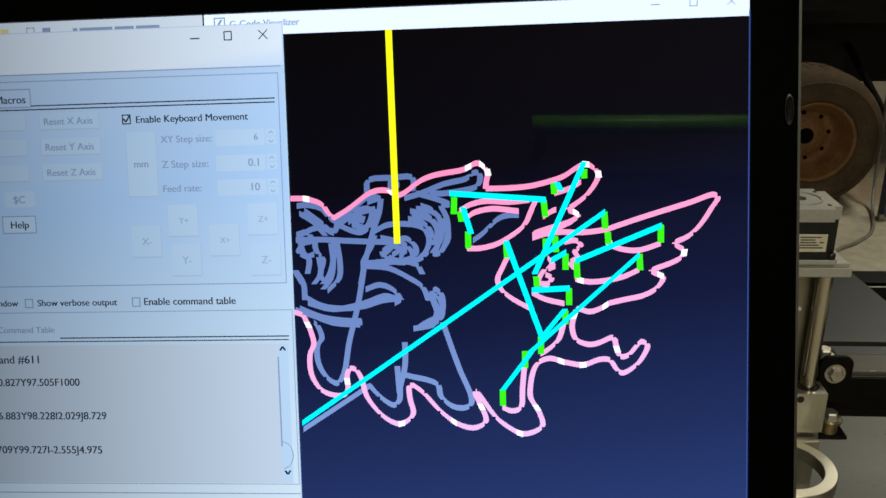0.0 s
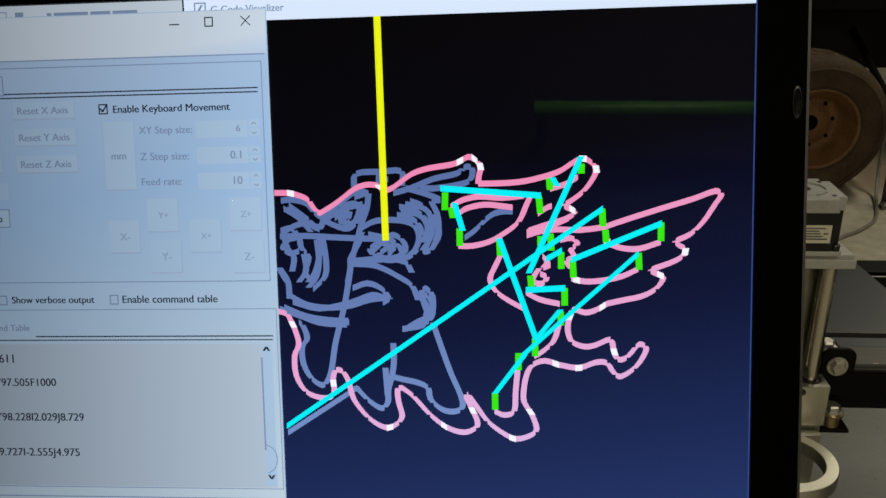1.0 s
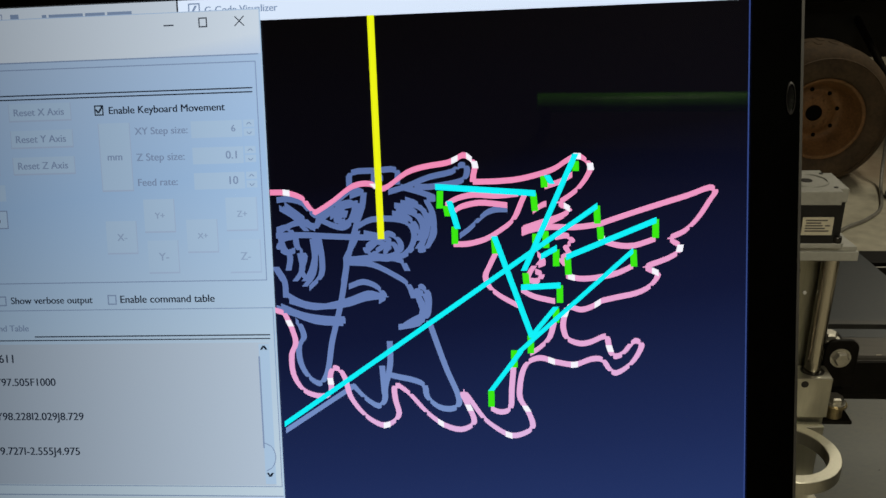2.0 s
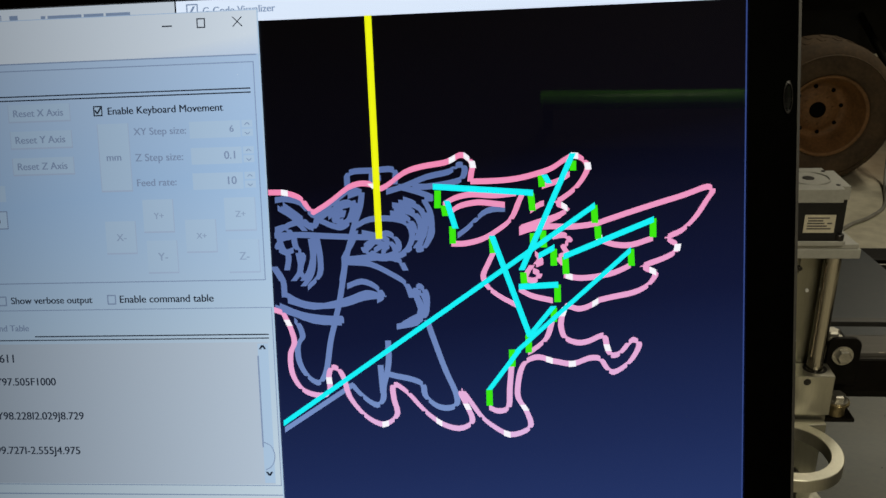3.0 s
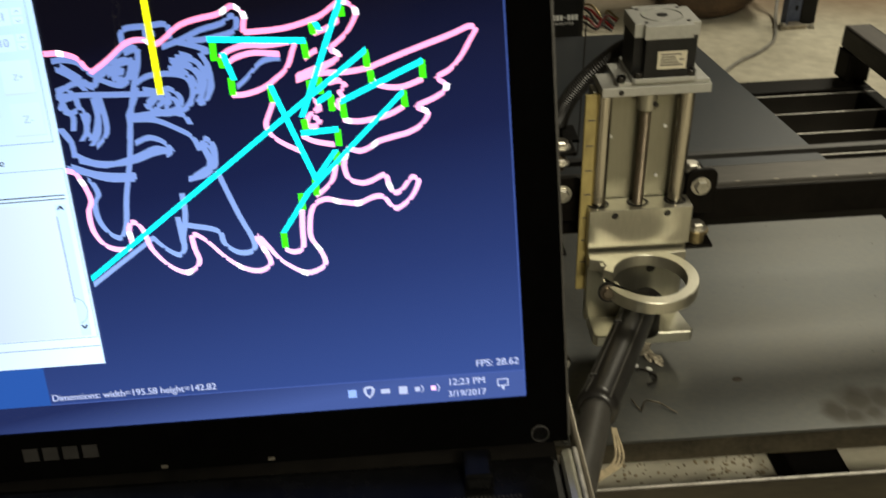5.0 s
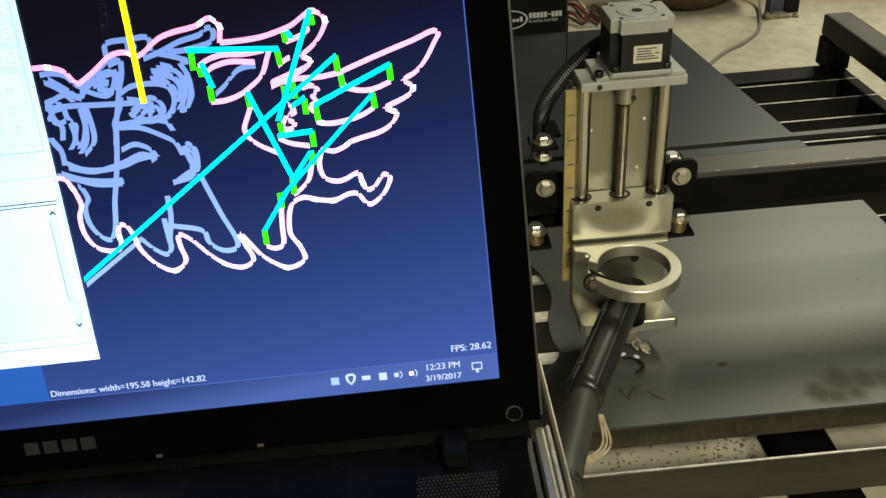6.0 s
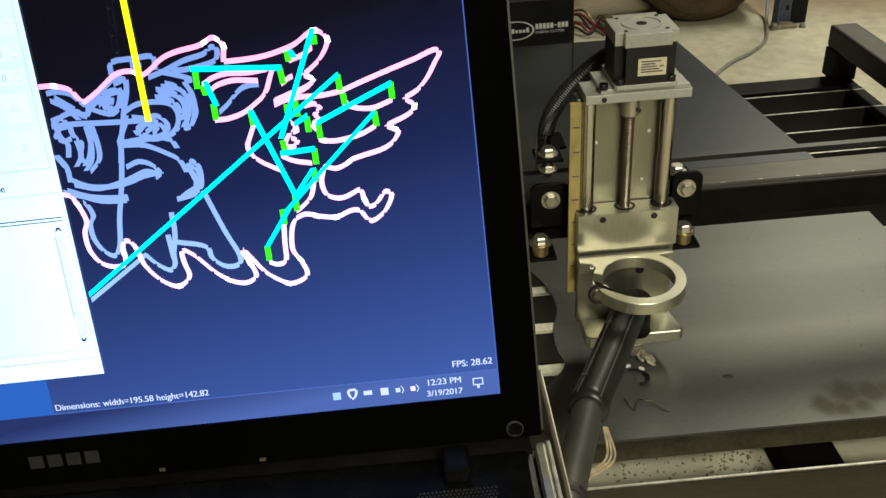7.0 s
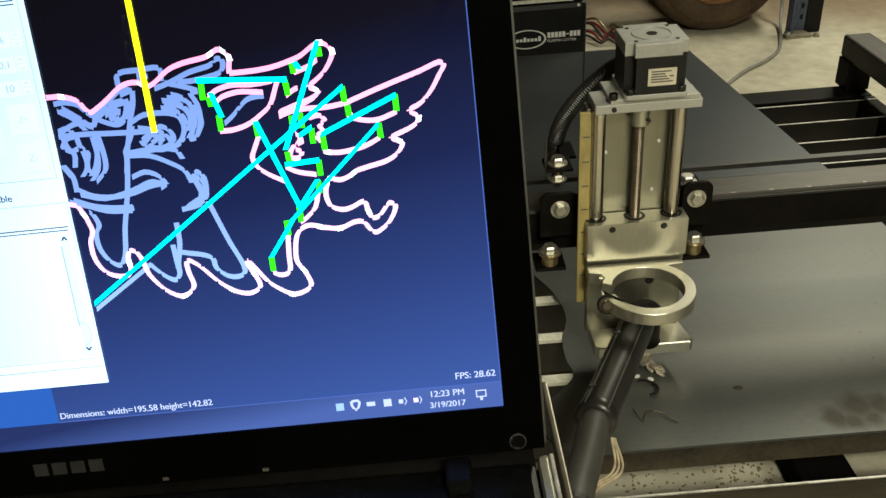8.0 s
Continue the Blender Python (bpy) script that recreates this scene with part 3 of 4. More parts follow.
for k, (u, shape) in enumerate(((1118, 0), (1142, 1), (1166, 2), (1191, 0), (1214, 3), (1237, 3))):
    if shape == 1:
        stroke("tray_icon", ((1136, 738), (1142, 737), (1148, 738), (1147, 746), (1142, 752), (1137, 746), (1136, 738)), 4, 3, G_LTEXT)
    elif shape == 2:
        film("tray_icon", u - 7, 741, u + 6, 748, 3, G_LTEXT)
    elif shape == 3:
        stroke("tray_icon", ((u - 6, 745), (u + 1, 745)), 7, 3, G_LTEXT if k == 4 else G_PINK, False)
        stroke("tray_icon", ((u + 3, 739), (u + 6, 745), (u + 3, 751)), 1.6, 3, G_LTEXT)
    else:
        film("tray_icon", u - 6, 739, u + 6, 751, 3, G_GREY if k == 0 else G_LTEXT)

# controller window
film("window", 150, 14, 776, 668, 10, G_WIN, "pale grey-blue dialog window")
film("window_title", 150, 15, 775, 68, 10.4, G_TITLE)
film("window_edge", 775, 14, 776.6, 668, 10.5, G_LITE)
stroke("minimise_mark", ((653, 30), (666, 30)), 1.6, 11, G_TEXT, False)
outline("maximise_mark", 698, 22, 709, 34, 11, G_TEXT, 1.5)
for s in (1, -1):
    stroke("close_mark", ((744, 28 - 6 * s), (756, 28 + 6 * s)), 1.7, 11, G_TEXT, False)
film("rule", 150, 68, 772, 69.5, 11, G_DIM)
outline("panel", 150, 77, 768, 353, 10.6, G_DIM, 1.2)
film("rule", 431, 109, 762, 110.6, 11, G_TEXT)
film("rule", 150, 114, 762, 115.6, 11, G_TEXT)
outline("tab", 340, 87, 431, 112, 11, G_DIM, 1.4)
words("Macros", 382, 101, 423, 11, G_TEXT)
for v, letter in ((131, "X"), (165, "Y"), (199, "Z")):
    film("button", 440, v - 11, 524, v + 12, 10.8, G_FAINT)
    film("button", 441, v - 11, 523, v + 10, 10.9, G_LITE)
    words("Reset " + letter + " Axis", 447, v, 514, 11, G_DIM)
    film("button", 330, v - 11, 422, v + 12, 10.8, G_FAINT)
    film("button", 330, v - 11, 421, v + 10, 10.9, G_LITE)
film("button", 385, 223, 427, 244, 10.8, G_LITE)
words("$C", 397, 234, 413, 11, G_DIM)
film("button", 379, 256, 427, 280, 10.8, G_LITE)
outline("button", 379, 256, 427, 280, 10.9, G_DIM, 1.4)
words("Help", 391, 268, 416, 11, G_TEXT)
for u, v, on_ in ((555, 125, True), (403, 369, False), (554, 369, False)):
    outline("checkbox", u, v, u + 12, v + 13, 11, G_TEXT if on_ else G_DIM, 1.6)
    film("checkbox", u + 1.6, v + 1.6, u + 10.4, v + 11.4, 10.9, G_LITE)
stroke("tick", ((557, 130), (560, 135), (566, 126)), 2.6, 11.2, G_TEXT, False)
words("Enable Keyboard Movement", 574, 132, 725, 11, G_TEXT)
for v, text, u1, value, w in ((159, "XY Step size:", 675, "6", 5), (192, "Z Step size:", 669, "0.1", 14), (224, "Feed rate:", 658, "10", 11)):
    words(text, 606, v, u1, 11, G_DIM)
    film("number_field", 680, v - 10, 746, v + 11, 10.8, G_LITE)
    words(value, 737 - w, v, 737, 11, G_DIM)
    for s in (-5, 6):
        film("spin_button", 748, v + s - 5, 762, v + s + 4, 10.8, G_LITE)
        stroke("spin_mark", ((752, v + s + (1 if s < 0 else -1)), (755, v + s - (2 if s < 0 else -2)), (758, v + s + (1 if s < 0 else -1))), 1.5, 11, G_DIM, False)
film("button", 558, 148, 600, 235, 10.7, G_FAINT)
film("button", 559, 148, 599, 233, 10.8, G_LITE)
words("mm", 568, 192, 587, 11, G_DIM)
for u, v, text in ((631, 267, "Y+"), (579, 294, "X-"), (686, 294, "X+"), (633, 320, "Y-"), (739, 267, "Z+"), (741, 321, "Z-")):
    film("button", u - 20, v - 21, u + 21, v + 22, 10.7, G_FAINT)
    film("button", u - 20, v - 21, u + 20, v + 20, 10.8, G_LITE)
    words(text, u - 6, v, u + 7, 11, G_FADE)
words("Scroll output window", 285, 375, 393, 11, G_TEXT)
words("Show verbose output", 421, 375, 533, 11, G_TEXT)
words("Enable command table", 571, 375, 697, 11, G_TEXT)
outline("panel", 150, 388, 774, 628, 10.6, G_DIM, 1.0)
words("Command Table", 362, 412, 442, 11, G_DIM)
film("rule", 450, 423, 768, 424.6, 11, G_TEXT)
film("rule", 150, 428, 768, 429.4, 11, G_TEXT)
film("command_list", 150, 434, 766, 626, 10.8, G_LIST, "pale list with lines of commands")
words("Command #611", 316, 453, 417, 11, G_TEXT)
words("X60.827Y97.505F1000", 338, 485, 473, 11, G_TEXT)
words("X66.883Y98.228I2.029J8.729", 335, 532, 508, 11, G_TEXT)
words("X8.709Y99.727I-2.555J4.975", 326, 580, 499, 11, G_TEXT)
film("scroll_bar", 752, 436, 766, 624, 10.9, G_LITE)
film("scroll_groove", 751, 452, 753, 575, 11, G_DIM)
for v, s in ((441, 1), (611, -1)):
    stroke("scroll_arrow", ((755, v + 2.5 * s), (758.5, v - 3 * s), (762, v + 2.5 * s)), 3, 11, G_TEXT, False)
stroke("scroll_knob", ((753, 568), (763, 574), (767, 587), (763, 600), (754, 606)), 1.3, 11.2, G_DIM)
film("window_foot", 150, 640, 775, 641.4, 11, G_DIM)

# base of the laptop, in front of the hinge
deck = part("base", box(-0.186, 0.1858, -0.285, -0.038, 0.664, 0.690, 0.003), M_DECK, laptop, "dark keyboard base, dusty")
# added black block: its colour gives the gap under the lid its shade
part("gap_shade_block", box(-0.186, 0.1858, -0.0378, -0.012, 0.664, 0.6862), M_DULL_BLACK, laptop, "black block putting shade into the gap under the lid")
part("hinge_cover", box(0.150, 0.1605, -0.054, -0.040, 0.6903, 0.6975, 0.0015), M_DECK, laptop, "black hinge barrel")
part("hinge_cap", box(0.1862, 0.1925, -0.16, -0.036, 0.672, 0.6915, 0.0028), M_CHROME, laptop, "dark glossy corner cap")
for x in (0.1917,):
    part("cap_rim", rod((x, -0.158, 0.6918), (x, -0.038, 0.6918), 0.0009, n=10), M_WORN, laptop, "bright rim of the corner cap")
bm = bmesh.new()
for i in range(20):
    for j in range(8):
        lathe([(0, 0), (0.0005, 0), (0.0005, 0.0003), (0, 0.0003)], Matrix.Translation((0.140 + i * 0.0015 + 0.00075 * (j % 2), -0.068 + j * 0.0016, 0.690)), 6, bm)
part("speaker_grille", bm, M_RUBBER, laptop, "patch of small speaker mesh")
for u, y in ((0.02, -0.064), (0.06, -0.066), (0.094, -0.064)):
    part("indicator", box(u, u + 0.004, y, y + 0.0015, 0.6903, 0.6908), M_PRINT, laptop, "small pale mark")
for r in range(3):
    for k in range(16):
        x = -0.172 + k * 0.0168
        if x < 0.10:
            part("key", box(x, x + 0.0145, -0.135 - r * 0.0185, -0.1195 - r * 0.0185, 0.690, 0.6925, 0.0012, seg=1), M_CASE, laptop)

# stand under the laptop
stand = thing("laptop_stand", (0, -0.15, 0), "grey steel stand with a flat tray, under the laptop", "stand")
part("tray", box(-0.21, 0.2005, -0.30, -0.005, 0.650, 0.6535), M_LIDEDGE, stand)
part("tray_lip", box(0.1985, 0.2012, -0.05, 0.037, 0.6545, 0.664, 0.0008), M_LIDEDGE, stand, "satin steel side strip")
for x in (-0.18, 0.10):
    part("rest", box(x, x + 0.04, -0.27, -0.06, 0.6535, 0.664), M_RUBBER, stand)
part("column", rod((-0.02, -0.16, 0.012), (-0.02, -0.16, 0.650), 0.022), M_BLACK, stand, "black steel column")
part("foot_plate", box(-0.22, 0.18, -0.34, 0.02, 0.0, 0.012, 0.003), M_BLACK, stand)

# ---- cutting table ----
table = thing("cutting_table", (0.3, 0.7, 0), "low black steel plasma cutting table with open slats", "table")
TX0, TX1 = -0.55, 0.99
part("front_beam", box(TX0, TX1, 0.2530, 0.2570, 0.277, 0.3260, 0.001), M_BEAM, table, "black steel plate on edge")
part("worn_edge", box(TX0 + 0.002, TX1 - 0.002, 0.2550, 0.2568, 0.3261, 0.3275), M_WORN, table, "worn bright edge of the plate")
part("back_beam", box(TX0, 0.928, 1.098, 1.149, 0.270, 0.3262, 0.003), M_BLACK, table)
part("side_beam", box(TX0, TX0 + 0.05, 0.2585, 1.097, 0.268, 0.318, 0.003), M_BLACK, table)
part("side_beam", box(0.895, 0.9285, 0.2585, 1.097, 0.245, 0.3254, 0.002), M_BLACK, table)
part("slat_support", box(TX0 + 0.06, 0.894, 0.3085, 0.3115, 0.302, 0.3265), M_SHEET_EDGE, table, "brown steel edge strip")
for k in range(11):
    y = 0.3525 + 0.0728 * k - 0.0012
    part("slat", box(TX0 + 0.052, 0.8945, y - 0.0015, y + 0.0015, 0.275, 0.3255), M_SLAT, table)
    part("slat_edge", box(TX0 + 0.055, 0.9275, y - 0.0014, y + 0.0014, 0.3256, 0.3263), M_WORN, table, "bright ground edge of a slat")
for k in range(4):
    y = 0.4251 + 0.0728 * k
    part("rest_bar", box(-0.1, 0.322, y - 0.0070, y + 0.0065, 0.3225, 0.3267), M_ZINC, table, "pale flat rest bar")
for x in (TX0 + 0.005, 0.868):
    for y in (0.205, 1.101):
        part("leg", box(x, x + 0.045, y, y + 0.045, 0.0, 0.2695 if y > 1 else 0.3288, 0.003), M_BLACK, table)
part("foot_beam", box(0.608, 0.684, 0.16, 1.14, 0.0, 0.045, 0.004), M_DULL_BLACK, table, "black tube lying along the floor")
part("rail", box(0.891, 0.938, 0.205, 1.166, 0.377, 0.4147, 0.004), M_RAIL, table, "raw steel rail tube with mill scale")
for y in (1.108, 0.204):
    part("rail_post", box(0.889, 0.930, y + 0.012, y + 0.056, 0.3264 if y > 1 else 0.3290, 0.3768, 0.002), M_BLACK, table)

bm = prism([(0.2945 + 0.0, 0.309), (0.738, 0.309), (0.7405, 0.678), (0.262, 0.678)] + [(p.x, p.y) for p in smooth_line(
    [(0.262, 0.64, 0), (0.277, 0.608, 0), (0.290, 0.575, 0), (0.2965, 0.53, 0), (0.285, 0.485, 0), (0.2835, 0.45, 0), (0.287, 0.425, 0), (0.268, 0.40, 0), (0.246, 0.378, 0), (0.245, 0.34, 0), (0.262, 0.312, 0)], 6)], 0.3268, 0.330)
near = solo("steel_sheet", bm, M_SHEET, (0.5, 0.5, 0.3268), "blue-grey mill steel sheet with a wavy cut edge, on slats", "steel sheet")
solo("steel_sheet", prism([(-0.3, 0.80), (0.741, 0.80), (0.733, 0.862), (0.684, 1.415), (-0.3, 1.43)], 0.3268, 0.3302), M_SHEET_FAR, (0.2, 1.1, 0.3268),
     "large blue-grey mill steel sheet lying on the slats", "steel sheet")
# marks on the near sheet
for x, y, r in ((0.4495, 0.384, 0.0045),):
    solo("burn_mark", lathe([(0, 0), (r, 0), (r * 0.8, 0.0006), (0, 0.0008)], Matrix.Translation((x, y, 0.330)) @ Matrix.Diagonal((1.2, 0.8, 1, 1)), 14), M_SLAG, (x, y, 0.33), "small dark burn spot on the steel sheet", "mark")
bm = bmesh.new()
for k in range(45):
    x, y = random.uniform(0.30, 0.73), random.uniform(0.315, 0.67)
    r = random.uniform(0.0003, 0.0008)
    lathe([(0, 0), (r, 0), (r * 0.5, r * 0.8), (0, r)], Matrix.Translation((x, y, 0.330)), 6, bm)
solo("spatter", bm, M_SLAG, (0.5, 0.5, 0.33), "fine dark spatter specks on the steel sheet", "spatter", "stuff")

# slag and stains on the floor under the table edge
bm = bmesh.new()
for k in range(480):
    x, y = random.uniform(0.36, 0.605), random.uniform(0.50, 0.66)
    if random.random() > 0.35 + 0.65 * (x - 0.36) / 0.25:
        continue
    r = random.uniform(0.0011, 0.0040)
    lathe([(0, 0.0002), (r, 0.0002), (r * 0.6, 0.0016), (0, 0.002)], Matrix.Translation((x, y, 0)) @ pose(0, 0, 0, 0, 0, random.uniform(0, 180)) @ Matrix.Diagonal((1, random.uniform(0.4, 0.8), 1, 1)), 8, bm)
solo("slag_drops", bm, M_STAIN, (0.5, 0.58, 0), "scattered brown slag drops on the concrete floor", "slag", "stuff")

# ---- gantry ----
gantry = thing("gantry", (0.4, 0.52, 0.44), "square steel gantry tube across the cutting table", "gantry")
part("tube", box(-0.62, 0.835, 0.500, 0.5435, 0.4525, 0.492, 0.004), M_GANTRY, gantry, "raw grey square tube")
# separate black strip over the tube's front, darker than its top
part("front_face", box(-0.62, 0.834, 0.4965, 0.4998, 0.4535, 0.4885), M_BLACK, gantry, "black front face of the tube")
part("worn_edge", box(-0.62, 0.834, 0.4985, 0.5000, 0.4886, 0.4893), M_GANTRY, gantry, "scratched bright edge")
for k in range(11):
    x = 0.435 + 0.036 * k + random.uniform(-0.014, 0.014)
    w = random.uniform(0.002, 0.007)
    part("scuff", box(x, x + w, 0.5045, 0.5058, 0.4919, 0.4922), M_FOOT, gantry, "bright scratch on the tube edge")
part("end_plate", box(0.8352, 0.945, 0.48, 0.58, 0.4165, 0.4935, 0.003), M_BLACK, gantry)
belt = part("belt", box(-0.6, 1.02, 0.633, 0.643, 0.4515, 0.4575), M_RUBBER, gantry, "black toothed drive belt")
part("belt_clamp", box(0.90, 0.93, 0.5450, 0.646, 0.4575, 0.462, 0.001), M_BLACK, gantry)

# ---- z axis on the gantry ----
SX = 0.003   # the carriage's place along the gantry
stage = thing("z_axis_stage", (0.352 + SX, 0.47, 0.33), "aluminium torch stage with two rods and a screw", "machine stage")


def X(v):
    return v + SX


bm = box(X(0.3044), X(0.403), 0.4495, 0.486, 0.6165, 0.6255, 0.0008)
top = part("top_plate", bm, M_PALE, stage, "pale aluminium top plate")
part("raised_plate", prism([(X(0.3185), 0.4500), (X(0.4005), 0.4500), (X(0.3985), 0.470), (X(0.3985), 0.498), (X(0.3175), 0.498)], 0.6257, 0.6300, 0.0005), M_PALE, stage)
part("set_screw", rod((X(0.3215), 0.4484, 0.6207), (X(0.3215), 0.4496, 0.6207), 0.0024), M_DARKBOLT_HOLE, stage)
part("back_plate", box(X(0.3055), X(0.3955), 0.4745, 0.4845, 0.395, 0.6163, 0.001), M_ALU_D, stage, "brushed aluminium back plate")
for x, z in ((0.3205, 0.5665), (0.372, 0.5745), (0.317, 0.516), (0.368, 0.522)):
    part("screw_head", rod((X(x), 0.4725, z), (X(x), 0.4744, z), 0.0016, n=12), M_PRINT, stage, "small bright screw head")
for x in (0.3105, 0.3865):
    part("guide_rod", rod((X(x), 0.4645, 0.40), (X(x), 0.4645, 0.6163), 0.0072, n=28), M_ROD, stage, "polished steel guide rod", smooth=False)
bm = bmesh.new()
for k in range(86):
    z = 0.42 + k * 0.0021
    if z > 0.598:
        break
    lathe([(0.0044, 0), (0.0052, 0.0007), (0.0052, 0.0013), (0.0044, 0.0021)], Matrix.Translation((X(0.3495), 0.464, z)), 14, bm)
part("lead_screw", bm, M_SCREW, stage, "dark threaded lead screw")
part("coupler", rod((X(0.3495), 0.464, 0.598), (X(0.3495), 0.464, 0.6163), 0.0088, n=28), M_ALU, stage)
part("coupler_screw", rod((X(0.3560), 0.4535, 0.605), (X(0.3552), 0.4575, 0.605), 0.0020, n=10), M_DARKBOLT_HOLE, stage)
# yellow scale on the side
part("scale_strip", box(X(0.2925), X(0.3035), 0.462, 0.4655, 0.398, 0.6145, 0.0006), M_RULER, stage, "yellow wooden scale strip with black ticks")
part("side_plate", box(X(0.2995), X(0.3050), 0.466, 0.4845, 0.398, 0.6160, 0.0008), M_ALU_D, stage)
for k in range(7):
    z = 0.432 + 0.0262 * k
    part("tick", box(X(0.2955), X(0.3022), 0.4614, 0.4619, z, z + 0.0011), M_INK, stage)
# sliding block with bores
bz0, bz1 = 0.4565, 0.4985
bm = box(X(0.2995), X(0.4010), 0.4495, 0.4735, bz0, bz1, 0.0008)
block = part("slide_block", bm, M_ALU, stage, "machined aluminium slide block")
# flat dark rings and discs give the bores and holes their shade
for x, r in ((0.3105, 0.0108), (0.3495, 0.0108), (0.3865, 0.0108)):
    m = Matrix.Translation((X(x), 0.4635, bz1)) @ Matrix.Diagonal((1, 0.86, 1, 1))
    part("bore", lathe([(0.0078, 0.0001), (r, 0.0001), (r, 0.0005), (0.0078, 0.0005)], m, 28, closed=True), M_DARKBOLT_HOLE, stage, "flat dark ring for the shaded bore round the rod")
for x in (0.3247, 0.3762):
    part("screw_hole", rod((X(x), 0.4490, 0.4925), (X(x), 0.4500, 0.4925), 0.0034, n=18), M_DARKBOLT_HOLE, stage, "flat dark disc for a shaded screw hole")
# clamp ring plate
RC, ROUT, RIN = Vector((X(0.3515), 0.4035)), 0.0455, 0.0345
rz0, rz1 = 0.4395, 0.4525


def arc(c, r, a0, a1, n):
    return [(c.x + r * math.cos(radians(a0 + (a1 - a0) * k / n)), c.y + r * math.sin(radians(a0 + (a1 - a0) * k / n))) for k in range(n + 1)]


ring = prism(arc(RC, ROUT, -176, 52, 44) + [(X(0.3965), 0.441), (X(0.3965), 0.4488)] + [(X(0.2995), 0.4488), (X(0.2995), 0.436), (X(0.311), 0.432), (X(0.313), 0.4245), (X(0.309), 0.4165)]
             + arc(RC, RIN, 168, -168, 56) + [(X(0.3045), 0.396), (X(0.3045), 0.391)], rz0, rz1, 0.0006)
part("clamp_ring", ring, M_ALU, stage, "round aluminium clamp ring with a split")
part("clamp_bolt", hex_bolt((X(0.3083), 0.3885, 0.4458), (-0.15, -1, 0.35), 0.0056, 0.006), M_SCREW, stage)
part("clamp_nut", hex_bolt((X(0.3105), 0.4288, 0.4470), (0, -1, 0.1), 0.0042, 0.004), M_ALU, stage)
part("clamp_washer", lathe([(0, 0), (0.0098, 0), (0.0098, 0.002), (0, 0.002)], along((X(0.3085), 0.3905, 0.4452), (X(0.3065), 0.3775, 0.450))[0], 22), M_DARKBOLT_HOLE, stage)
part("bracket_plate", box(X(0.3010), X(0.3990), 0.4515, 0.4605, 0.366, 0.4562, 0.0008), M_ALU_D, stage, "vertical aluminium bracket plate")
# dark disc painted as the inside of a hole
part("bracket_hole", rod((X(0.366), 0.4508, 0.427), (X(0.366), 0.4516, 0.427), 0.0045, n=18), M_DARKBOLT_HOLE, stage)
part("base_plate", prism([(X(0.3055), 0.4600), (X(0.3055), 0.4240), (X(0.3095), 0.4195), (X(0.4045), 0.4195), (X(0.4080), 0.4230), (X(0.4010), 0.4600)], 0.3540, 0.3675, 0.0009), M_ALU, stage, "thick aluminium base plate")
# dark disc: shade of the torch opening, put into colour
part("torch_hole", lathe([(0, 0.0), (0.0165, 0.0), (0.0165, 0.0004), (0, 0.0004)], Matrix.Translation((X(0.358), 0.428, 0.3676)), 28), M_DARKBOLT_HOLE, stage)

# stepper motor
motor = thing("stepper_motor", (X(0.3585), 0.473, 0.63), "square black stepper motor with silver ends, on the top plate", "motor")
mx, my, hw = X(0.3585), 0.4740, 0.0285


def notched(h, cut):
    """A square with cut-in corners."""
    pts = []
    for sx, sy in ((1, 1), (-1, 1), (-1, -1), (1, -1)):
        a, b = (mx + sx * h, my + sy * (h - cut)), (mx + sx * (h - cut), my + sy * h)
        mid = (mx + sx * (h - cut), my + sy * (h - cut)) if cut > 0.004 else None
        two = [a, mid, b] if mid else [a, b]
        pts += two if sx * sy > 0 else two[::-1]
    return pts


part("flange", prism(notched(0.0287, 0.002), 0.6302, 0.6345, 0.0004), M_PALE, motor, "silver mounting flange")
part("lamination", prism(notched(hw - 0.0006, 0.0085), 0.6346, 0.6690, 0.0), M_MOTOR, motor, "black laminated motor body")
part("end_cap", prism(notched(hw, 0.0075), 0.6691, 0.6815, 0.0006), M_PALE, motor, "silver cast end cap")
part("cap_ring", lathe([(0.0165, 0), (0.0185, 0), (0.0182, 0.0010), (0.0168, 0.0010)], Matrix.Translation((mx, my, 0.6815)), 40, closed=True), M_PALE, motor)
# dark disc drawn for the shaded shaft hole
part("shaft_hole", lathe([(0, 0), (0.0048, 0), (0.0048, 0.0005), (0, 0.0005)], Matrix.Translation((mx, my, 0.6815)), 24), M_DARKBOLT_HOLE, motor)
for sx in (-1, 1):
    for sy in (-1, 1):
        part("cap_screw", lathe([(0, 0), (0.0016, 0), (0.0019, 0.0005), (0, 0.0005)], Matrix.Translation((mx + sx * 0.0185, my + sy * 0.0185, 0.6815)), 14), M_DARKBOLT_HOLE, motor)
label = part("label", box(mx - 0.0085, mx + 0.0170, my - hw - 0.0002, my - hw + 0.0006, 0.6425, 0.6585), M_LABEL, motor, "small cream type label")
for k, (a, b) in enumerate(((0.1, 0.8), (0.12, 0.6), (0.1, 0.66), (0.74, 0.9), (0.1, 0.74), (0.1, 0.88))):
    z = 0.6565 - 0.0024 * (k if k < 3 else k - 1)
    part("print_bar", box(mx - 0.0085 + 0.0255 * a, mx - 0.0085 + 0.0255 * b, my - hw - 0.0005, my - hw - 0.0003, z - 0.0012, z), M_INK, label)
for x, y in ((mx - 0.0235, my - 0.0245), (mx + 0.0235, my - 0.0245), (mx - 0.0375, my - 0.0215)):
    part("socket_screw", socket_screw((x, y, 0.6346 if abs(x - mx) < 0.03 else 0.6302), 0.0042, 0.0052), M_DARKBOLT_HOLE, motor, "black socket head screw")

